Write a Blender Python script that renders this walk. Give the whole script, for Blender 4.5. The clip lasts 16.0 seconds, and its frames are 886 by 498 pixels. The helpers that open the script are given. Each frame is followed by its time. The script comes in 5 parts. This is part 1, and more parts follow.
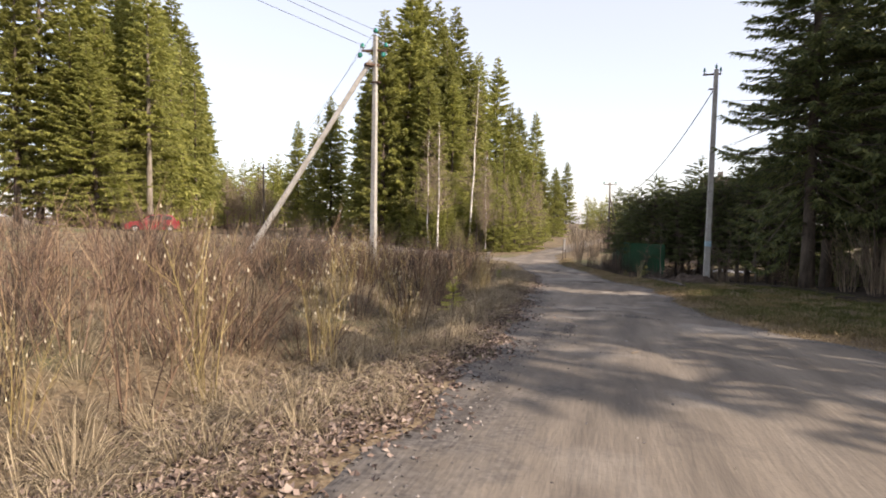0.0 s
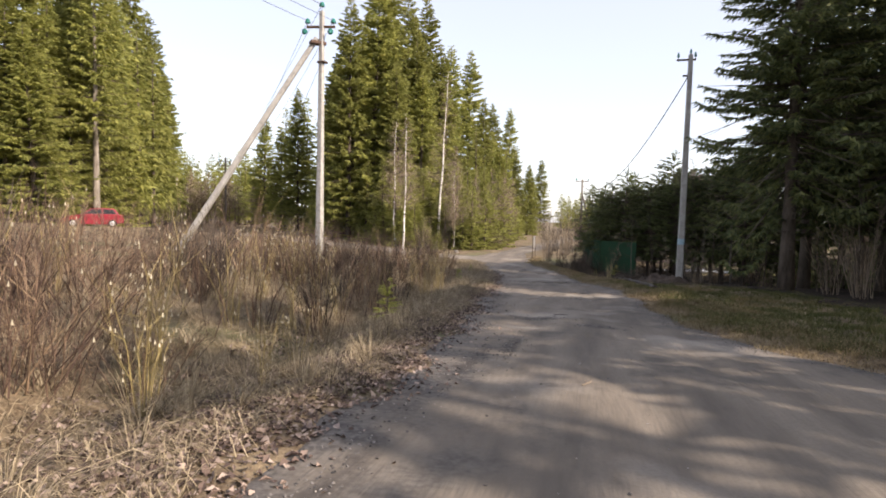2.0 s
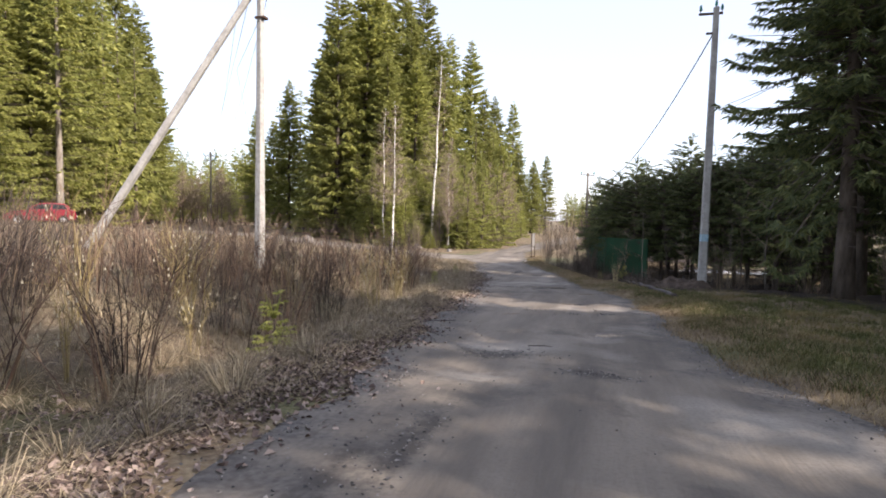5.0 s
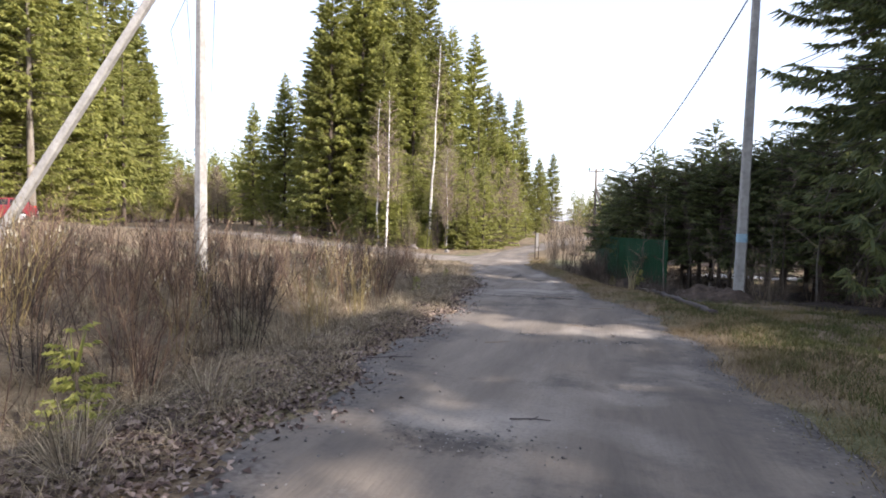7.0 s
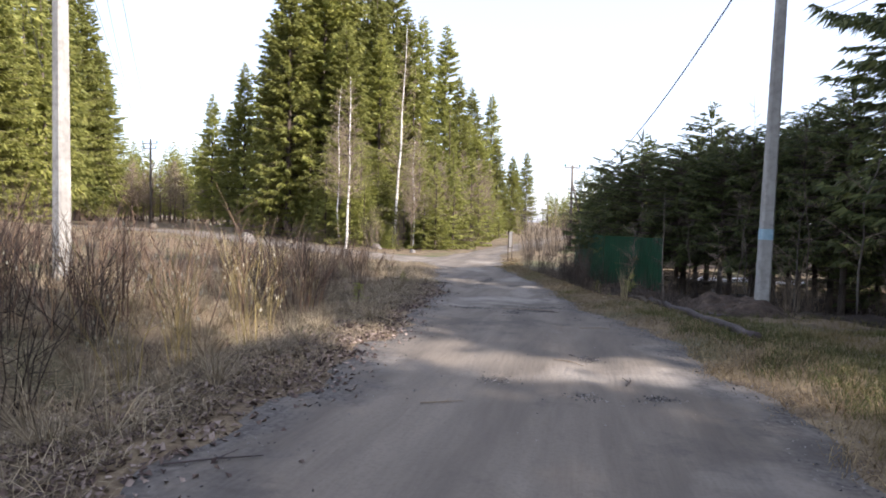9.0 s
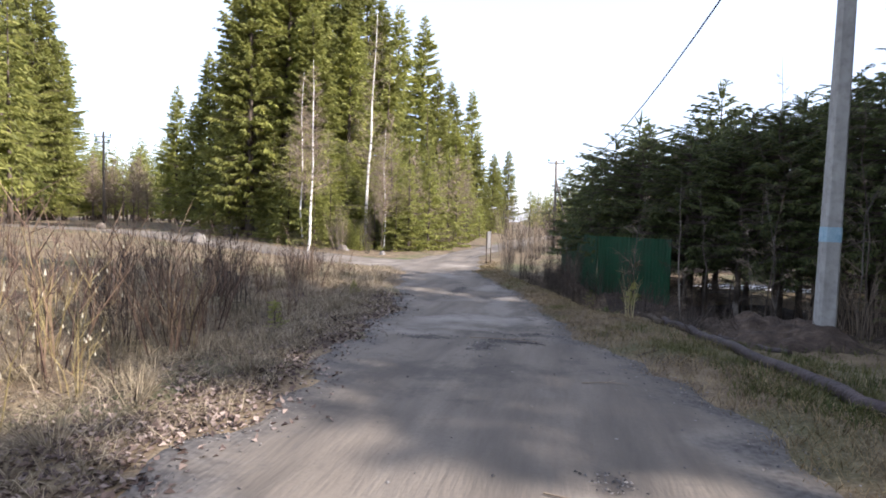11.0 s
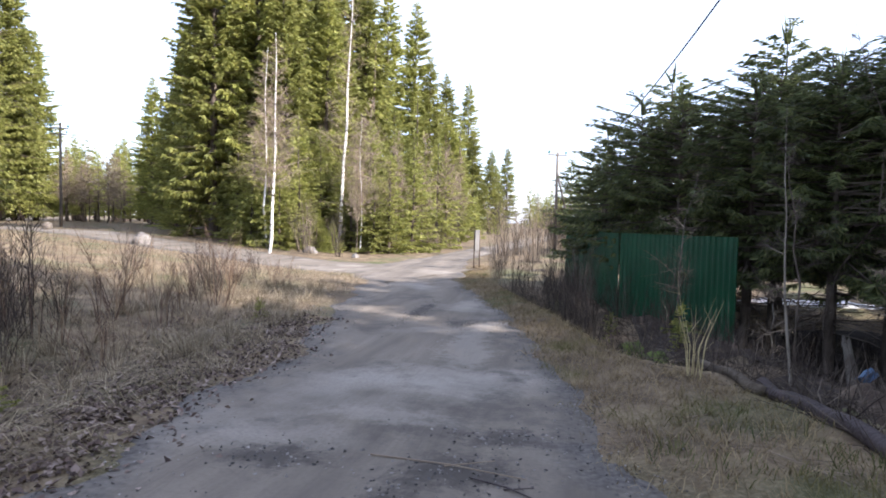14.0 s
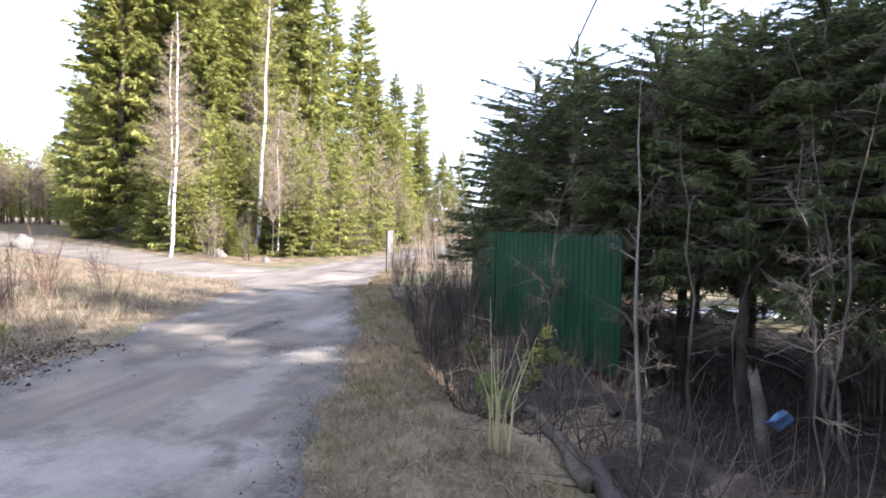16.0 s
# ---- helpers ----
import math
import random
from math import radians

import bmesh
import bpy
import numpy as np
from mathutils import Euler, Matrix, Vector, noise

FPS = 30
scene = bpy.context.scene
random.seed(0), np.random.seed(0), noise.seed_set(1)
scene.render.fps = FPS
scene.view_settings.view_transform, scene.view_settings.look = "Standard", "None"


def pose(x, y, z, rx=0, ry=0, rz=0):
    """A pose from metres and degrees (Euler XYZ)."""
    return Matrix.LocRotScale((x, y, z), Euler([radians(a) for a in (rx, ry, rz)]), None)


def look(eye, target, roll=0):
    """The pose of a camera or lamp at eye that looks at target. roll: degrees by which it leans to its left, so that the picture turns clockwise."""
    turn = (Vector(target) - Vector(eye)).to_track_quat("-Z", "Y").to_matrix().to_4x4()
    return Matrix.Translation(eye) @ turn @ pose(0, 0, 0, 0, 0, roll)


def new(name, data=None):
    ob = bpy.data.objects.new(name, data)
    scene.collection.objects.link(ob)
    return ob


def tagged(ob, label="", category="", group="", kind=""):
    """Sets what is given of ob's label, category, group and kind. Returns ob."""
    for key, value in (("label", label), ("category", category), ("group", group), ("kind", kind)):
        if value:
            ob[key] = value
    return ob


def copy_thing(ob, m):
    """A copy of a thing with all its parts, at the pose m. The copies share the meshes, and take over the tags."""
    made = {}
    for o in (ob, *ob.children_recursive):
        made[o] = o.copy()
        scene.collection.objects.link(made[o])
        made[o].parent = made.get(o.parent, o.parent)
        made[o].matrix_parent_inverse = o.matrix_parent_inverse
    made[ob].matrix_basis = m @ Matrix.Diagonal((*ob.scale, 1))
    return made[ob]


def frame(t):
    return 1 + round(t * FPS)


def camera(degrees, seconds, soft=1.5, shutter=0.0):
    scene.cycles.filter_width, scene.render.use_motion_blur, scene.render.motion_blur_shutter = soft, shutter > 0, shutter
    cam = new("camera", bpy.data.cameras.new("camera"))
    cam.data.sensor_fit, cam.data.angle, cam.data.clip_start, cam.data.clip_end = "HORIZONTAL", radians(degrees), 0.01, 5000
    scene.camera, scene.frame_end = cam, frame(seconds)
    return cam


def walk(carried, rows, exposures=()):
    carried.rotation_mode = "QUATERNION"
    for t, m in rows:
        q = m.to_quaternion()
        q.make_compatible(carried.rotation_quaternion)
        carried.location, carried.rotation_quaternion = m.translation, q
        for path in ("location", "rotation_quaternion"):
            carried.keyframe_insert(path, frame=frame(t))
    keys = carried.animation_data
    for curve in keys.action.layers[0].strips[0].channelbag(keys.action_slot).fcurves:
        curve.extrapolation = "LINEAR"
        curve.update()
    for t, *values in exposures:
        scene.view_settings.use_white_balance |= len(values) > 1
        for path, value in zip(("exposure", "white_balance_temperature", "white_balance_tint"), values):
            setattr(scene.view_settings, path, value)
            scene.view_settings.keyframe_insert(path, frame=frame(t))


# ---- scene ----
cam = camera(75.3, 16.0, 1.8)
METRES, EYE, TILT, LEAN, TURN = 26.8, 1.5, 0.0, 0.0, 16.8
EXPOSURES = ((0.0, 0.86, 7250, 19), (4.5, 1.05, 6650, 18), (7.5, 1.22, 6350, 18), (10.0, 1.18, 6250, 18), (13.0, 1.48, 6050, 17), (14.5, 1.6, 6050, 18), (16.0, 2.03, 6000, 19))
ROWS = [
    (0.0, 0.0, 0.0, 0.0, 0.03, -2.79, -0.72),
    (0.5, 0.0126, 0.0188, -0.0006, 0.06, -2.9, -0.68),
    (1.0, 0.022, 0.0371, -0.0023, -0.33, -2.91, -0.71),
    (1.5, 0.0289, 0.0576, -0.0027, -1.12, -2.94, -0.94),
    (2.0, 0.0356, 0.0802, -0.0045, -2.29, -2.95, -1.07),
    (2.5, 0.0415, 0.1039, -0.0065, -2.35, -2.97, -1.1),
    (3.0, 0.0507, 0.1282, -0.0078, -2.39, -2.98, -1.02),
    (3.5, 0.0596, 0.1541, -0.0083, -1.99, -3.02, -0.96),
    (4.0, 0.071, 0.1809, -0.009, -1.87, -3.0, -0.93),
    (4.5, 0.0822, 0.2097, -0.0111, -1.73, -3.04, -0.92),
    (7.0, 0.1213, 0.3665, -0.0176, -0.92, -3.08, -1.1),
    (7.5, 0.1278, 0.4011, -0.0193, -0.84, -3.11, -1.11),
    (8.0, 0.1357, 0.4343, -0.0221, -1.37, -3.02, -1.16),
    (8.5, 0.1402, 0.4692, -0.0252, -1.98, -3.03, -1.23),
    (9.0, 0.1466, 0.5023, -0.0263, -3.5, -2.94, -1.32),
    (9.5, 0.152, 0.5379, -0.0274, -4.92, -2.96, -1.35),
    (10.0, 0.1614, 0.5722, -0.0282, -5.3, -2.92, -1.34),
    (12.5, 0.2069, 0.7397, -0.0326, -5.08, -2.88, -1.26),
    (13.0, 0.2166, 0.7736, -0.0354, -5.09, -2.83, -1.29),
    (13.5, 0.2235, 0.8077, -0.0364, -5.03, -2.88, -1.34),
    (14.0, 0.2354, 0.8365, -0.037, -5.17, -2.76, -1.24),
    (14.5, 0.2539, 0.8613, -0.0392, -5.29, -2.72, -1.15),
    (15.0, 0.2798, 0.8799, -0.0377, -7.39, -2.54, -1.18),
    (15.5, 0.3036, 0.902, -0.0374, -8.8, -2.56, -1.26),
    (16.0, 0.3278, 0.9207, -0.0391, -8.77, -2.48, -1.17),
]
walk(cam, [(t, pose(0, 0, EYE, TILT, LEAN, TURN) @ pose(METRES * x, METRES * y, METRES * z, 90 + pitch, roll, yaw)) for t, x, y, z, yaw, pitch, roll in ROWS],
     exposures=EXPOSURES)

# ---- light ----
SUN_ELEV, SUN_AZ = 33.0, -16.0          # degrees above the horizon; degrees from +x towards +y
world = bpy.data.worlds.new("world")
scene.world = world
world.use_nodes = True
wn = world.node_tree.nodes
sky = wn.new("ShaderNodeTexSky")
sky.sky_type = "NISHITA"
sky.sun_disc = False
sky.sun_elevation = radians(SUN_ELEV)
sky.sun_rotation = radians(90 - SUN_AZ)
sky.air_density, sky.dust_density, sky.ozone_density = 0.9, 1.2, 0.8
wn["Background"].inputs["Strength"].default_value = 0.15
# an even blue-white mixed into the whole sky to whiten and brighten it
sky_whiten = wn.new("ShaderNodeMix")
sky_whiten.data_type = "RGBA"
sky_whiten.inputs[0].default_value = 0.45
sky_whiten.inputs[7].default_value = (4.5, 4.85, 5.4, 1)
world.node_tree.links.new(sky.outputs[0], sky_whiten.inputs[6])
world.node_tree.links.new(sky_whiten.outputs[2], wn["Background"].inputs[0])
sun_data = bpy.data.lights.new("sun", "SUN")
sun_data.energy, sun_data.angle, sun_data.color = 4.8, radians(0.9), (1.0, 0.92, 0.8)
sun = new("sun", sun_data)
sun_dir = Vector((math.cos(radians(SUN_ELEV)) * math.cos(radians(SUN_AZ)), math.cos(radians(SUN_ELEV)) * math.sin(radians(SUN_AZ)), math.sin(radians(SUN_ELEV))))
sun.matrix_world = look(sun_dir * 60, (0, 0, 0))


# ---- materials ----
def material(name, stops, scale=3.0, detail=6.0, rough=0.9, bump=0.3, bump_scale=None, stretch=(1, 1, 1), metal=0.0,
             fine=None, translucent=0.0, island=0.0, object_vary=0.0, spec=0.3, patch=None):
    """Noise colours at two scales, relief and variation. stops: (place, colour) pairs; fine: (colour, scale, share); patch: (colour, scale, low, high)."""
    mat = bpy.data.materials.new(name)
    mat.use_nodes = True
    nt = mat.node_tree
    N, L = nt.nodes.new, nt.links.new
    bsdf = nt.nodes["Principled BSDF"]
    co = N("ShaderNodeTexCoord")
    mp = N("ShaderNodeMapping")
    mp.inputs["Scale"].default_value = stretch
    L(co.outputs["Object"], mp.inputs[0])
    n1 = N("ShaderNodeTexNoise")
    n1.inputs["Scale"].default_value, n1.inputs["Detail"].default_value, n1.inputs["Roughness"].default_value = scale, detail, 0.6
    L(mp.outputs[0], n1.inputs["Vector"])
    fac = n1.outputs["Fac"]
    if island:
        geo = N("ShaderNodeNewGeometry")
        mx = N("ShaderNodeMix")
        mx.inputs[0].default_value = island
        L(fac, mx.inputs[2]), L(geo.outputs["Random Per Island"], mx.inputs[3])
        fac = mx.outputs[0]
    ramp = N("ShaderNodeValToRGB")
    el = ramp.color_ramp.elements
    while len(el) < len(stops):
        el.new(0.5)
    for e, (p, c) in zip(el, stops):
        e.position, e.color = p, (*c, 1)
    L(fac, ramp.inputs[0])
    col = ramp.outputs[0]
    if patch:
        n3 = N("ShaderNodeTexNoise")
        n3.inputs["Scale"].default_value, n3.inputs["Detail"].default_value = patch[1], 5
        L(co.outputs["Object"], n3.inputs["Vector"])
        mr = N("ShaderNodeMapRange")
        mr.inputs[1].default_value, mr.inputs[2].default_value = patch[2], patch[3]
        L(n3.outputs["Fac"], mr.inputs[0])
        m3 = N("ShaderNodeMix")
        m3.data_type = "RGBA"
        L(mr.outputs[0], m3.inputs[0]), L(col, m3.inputs[6])
        m3.inputs[7].default_value = (*patch[0], 1)
        col = m3.outputs[2]
    if fine:
        n2 = N("ShaderNodeTexNoise")
        n2.inputs["Scale"].default_value, n2.inputs["Detail"].default_value = fine[1], 4
        L(co.outputs["Object"], n2.inputs["Vector"])
        mr2 = N("ShaderNodeMapRange")
        mr2.inputs[1].default_value, mr2.inputs[2].default_value, mr2.inputs[4].default_value = 0.45, 0.75, fine[2]
        L(n2.outputs["Fac"], mr2.inputs[0])
        m2 = N("ShaderNodeMix")
        m2.data_type = "RGBA"
        L(mr2.outputs[0], m2.inputs[0]), L(col, m2.inputs[6])
        m2.inputs[7].default_value = (*fine[0], 1)
        col = m2.outputs[2]
    if object_vary:
        info = N("ShaderNodeObjectInfo")
        hsv = N("ShaderNodeHueSaturation")
        mr4 = N("ShaderNodeMapRange")
        mr4.inputs[3].default_value, mr4.inputs[4].default_value = 1 - object_vary, 1 + object_vary
        L(info.outputs["Random"], mr4.inputs[0]), L(mr4.outputs[0], hsv.inputs["Value"])
        L(col, hsv.inputs["Color"])
        col = hsv.outputs[0]
    L(col, bsdf.inputs["Base Color"])
    bsdf.inputs["Roughness"].default_value, bsdf.inputs["Metallic"].default_value = rough, metal
    bsdf.inputs["Specular IOR Level"].default_value = spec
    if bump:
        nb = N("ShaderNodeTexNoise")
        nb.inputs["Scale"].default_value, nb.inputs["Detail"].default_value = bump_scale or scale * 4, 6
        L(mp.outputs[0], nb.inputs["Vector"])
        bp = N("ShaderNodeBump")
        bp.inputs["Strength"].default_value, bp.inputs["Distance"].default_value = bump, 0.05
        L(nb.outputs["Fac"], bp.inputs["Height"]), L(bp.outputs[0], bsdf.inputs["Normal"])
    if translucent:
        tr = N("ShaderNodeBsdfTranslucent")
        L(col, tr.inputs[0])
        mxs = N("ShaderNodeMixShader")
        mxs.inputs[0].default_value = translucent
        L(bsdf.outputs[0], mxs.inputs[1]), L(tr.outputs[0], mxs.inputs[2])
        L(mxs.outputs[0], nt.nodes["Material Output"].inputs[0])
    return mat


M_GROUND = material("field soil", [(0.3, (0.06, 0.042, 0.028)), (0.5, (0.125, 0.09, 0.057)), (0.7, (0.24, 0.185, 0.115))], 1.6, 10, 0.95, 0.8, 14,
                    fine=((0.34, 0.28, 0.18), 25, 0.4), patch=((0.07, 0.08, 0.03), 0.35, 0.52, 0.7))
M_NEEDLE = material("spruce needles", [(0.1, (0.12, 0.135, 0.042)), (0.45, (0.245, 0.26, 0.07)), (0.8, (0.38, 0.375, 0.115))], 0.5, 3, 0.6, 0, island=0.55,
                    translucent=0.48, object_vary=0.25)
# forest litter, its colour lowered to carry the shade under the trees
M_LITTER_SHADE = material("needle litter darkened for shade", [(0.3, (0.013, 0.009, 0.007)), (0.55, (0.03, 0.021, 0.016)), (0.75, (0.075, 0.054, 0.038))], 2.5, 10, 0.95, 0.8, 18, fine=((0.11, 0.085, 0.06), 30, 0.3))
# darker copy of M_NEEDLE: the shade on these trees is put into the colour
M_NEEDLE_SHADE = material("spruce needles darkened for shade", [(0.15, (0.055, 0.072, 0.038)), (0.5, (0.12, 0.145, 0.06)), (0.9, (0.23, 0.245, 0.09))], 0.5, 3, 0.6, 0, island=0.6,
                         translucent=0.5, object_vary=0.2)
M_BARK = material("spruce bark", [(0.3, (0.045, 0.034, 0.026)), (0.7, (0.16, 0.13, 0.105))], 4, 8, 0.95, 0.9, 12, (1, 1, 0.3))
M_PALE_BARK = material("pale pine bark", [(0.3, (0.12, 0.1, 0.08)), (0.7, (0.27, 0.24, 0.2))], 4, 8, 0.95, 0.7, 12, (1, 1, 0.3))
M_BIRCH = material("birch bark", [(0.36, (0.04, 0.035, 0.03)), (0.44, (0.6, 0.57, 0.52)), (0.7, (0.78, 0.76, 0.7))], 2.2, 5, 0.7, 0.3, 8, (1, 1, 2.2))
M_TWIG = material("bare twigs", [(0.2, (0.1, 0.075, 0.055)), (0.5, (0.21, 0.165, 0.12)), (0.8, (0.36, 0.29, 0.21))], 2, 3, 0.8, 0, island=0.6)
M_REDTWIG = material("red-brown stems", [(0.2, (0.04, 0.024, 0.02)), (0.5, (0.125, 0.08, 0.058)), (0.85, (0.28, 0.2, 0.125))], 1, 3, 0.8, 0, island=0.7)
M_WILLOW = material("yellow willow bark", [(0.2, (0.13, 0.1, 0.045)), (0.8, (0.34, 0.27, 0.115))], 3, 3, 0.6, 0, island=0.6)
# dead twigs in a darker copy, with the ditch's shade in the colour
M_TWIG_SHADE = material("dead twigs darkened for shade", [(0.2, (0.03, 0.022, 0.018)), (0.5, (0.058, 0.045, 0.036)), (0.85, (0.15, 0.122, 0.096))], 2, 3, 0.9, 0, island=0.7)
M_STRAW = material("dry grass", [(0.15, (0.09, 0.07, 0.048)), (0.5, (0.22, 0.178, 0.118)), (0.9, (0.5, 0.42, 0.285))], 1.2, 3, 0.8, 0, island=0.7, translucent=0.25)
M_VERGE = material("brown verge straw", [(0.15, (0.1, 0.072, 0.04)), (0.5, (0.2, 0.15, 0.085)), (0.9, (0.38, 0.3, 0.17))], 1.2, 3, 0.85, 0, island=0.7, translucent=0.2,
                   patch=((0.1, 0.105, 0.032), 0.7, 0.5, 0.68))
M_GRASS = material("new grass", [(0.2, (0.035, 0.05, 0.014)), (0.55, (0.085, 0.1, 0.028)), (0.9, (0.23, 0.185, 0.09))], 1.0, 3, 0.8, 0, island=0.55, translucent=0.25, patch=((0.2, 0.155, 0.075), 0.6, 0.5, 0.66))
M_LEAF = material("fallen leaves", [(0.15, (0.055, 0.038, 0.033)), (0.5, (0.14, 0.1, 0.083)), (0.9, (0.33, 0.265, 0.225))], 2, 3, 0.85, 0, island=0.85)
M_CONCRETE = material("pole concrete", [(0.3, (0.27, 0.26, 0.24)), (0.7, (0.44, 0.43, 0.4))], 3, 8, 0.9, 0.3, 30, (1, 1, 0.4), fine=((0.16, 0.15, 0.14), 9, 0.5))
M_WOOD = material("weathered pole wood", [(0.3, (0.08, 0.07, 0.06)), (0.7, (0.2, 0.175, 0.15))], 5, 8, 0.9, 0.5, 20, (1, 1, 0.1))
M_STEEL = material("rusty steel", [(0.3, (0.05, 0.035, 0.03)), (0.7, (0.14, 0.09, 0.065))], 8, 6, 0.7, 0.3, 40, metal=0.4)
M_INSULATOR = material("green insulator glass", [(0.3, (0.01, 0.12, 0.1)), (0.7, (0.03, 0.22, 0.18))], 8, 2, 0.12, 0, spec=0.6)
M_WIRE = material("cable", [(0.3, (0.02, 0.02, 0.02)), (0.7, (0.05, 0.05, 0.05))], 20, 2, 0.5, 0)
M_FENCE = material("green profiled sheet", [(0.3, (0.006, 0.068, 0.03)), (0.7, (0.012, 0.105, 0.046))], 1.5, 8, 0.4, 0.05, 20, fine=((0.03, 0.06, 0.035), 6, 0.4), spec=0.5)
M_STONE = material("grey stone", [(0.3, (0.1, 0.09, 0.08)), (0.7, (0.24, 0.22, 0.2))], 5, 8, 0.9, 0.5, 18)
M_GRAVEL = material("gravel", [(0.2, (0.045, 0.043, 0.043)), (0.5, (0.12, 0.112, 0.108)), (0.9, (0.28, 0.26, 0.24))], 3, 3, 0.9, 0, island=0.85)
M_SNOW = material("old snow", [(0.3, (0.62, 0.63, 0.66)), (0.7, (0.82, 0.83, 0.85))], 3, 6, 0.7, 0.4, 12)
M_RED = material("red car paint", [(0.3, (0.17, 0.006, 0.016)), (0.7, (0.22, 0.01, 0.022))], 2, 3, 0.3, 0, spec=0.5)
M_GLASS = material("dark car glass", [(0.3, (0.02, 0.022, 0.025)), (0.7, (0.04, 0.042, 0.045))], 2, 2, 0.08, 0, spec=0.6)
M_TYRE = material("tyre rubber", [(0.3, (0.012, 0.012, 0.012)), (0.7, (0.03, 0.03, 0.03))], 8, 4, 0.85, 0.2)
M_RIM = material("wheel metal", [(0.3, (0.35, 0.35, 0.36)), (0.7, (0.55, 0.55, 0.56))], 8, 3, 0.35, 0, metal=0.8)
M_LAMP = material("lamp lens", [(0.3, (0.5, 0.05, 0.03)), (0.7, (0.6, 0.08, 0.05))], 8, 3, 0.2, 0)
M_WHITE = material("off-white paint", [(0.3, (0.62, 0.61, 0.58)), (0.7, (0.78, 0.77, 0.74))], 3, 6, 0.6, 0.1)
M_PIPE = material("wet dark bark", [(0.3, (0.025, 0.019, 0.02)), (0.7, (0.075, 0.056, 0.054))], 4, 8, 0.6, 0.5, 22, (1, 1, 1))
M_DEAD = material("grey dead wood", [(0.3, (0.075, 0.062, 0.052)), (0.7, (0.2, 0.178, 0.15))], 5, 8, 0.9, 0.5, 20)
M_PLASTIC = material("blue plastic", [(0.3, (0.1, 0.19, 0.36)), (0.7, (0.17, 0.28, 0.46))], 6, 3, 0.35, 0.2, 12)
M_ROOF = material("dark roof sheet", [(0.3, (0.07, 0.05, 0.045)), (0.7, (0.14, 0.1, 0.09))], 3, 5, 0.7, 0.1)
M_MOSS = material("moss", [(0.3, (0.04, 0.06, 0.012)), (0.7, (0.12, 0.16, 0.03))], 6, 6, 0.95, 0.8, 40)


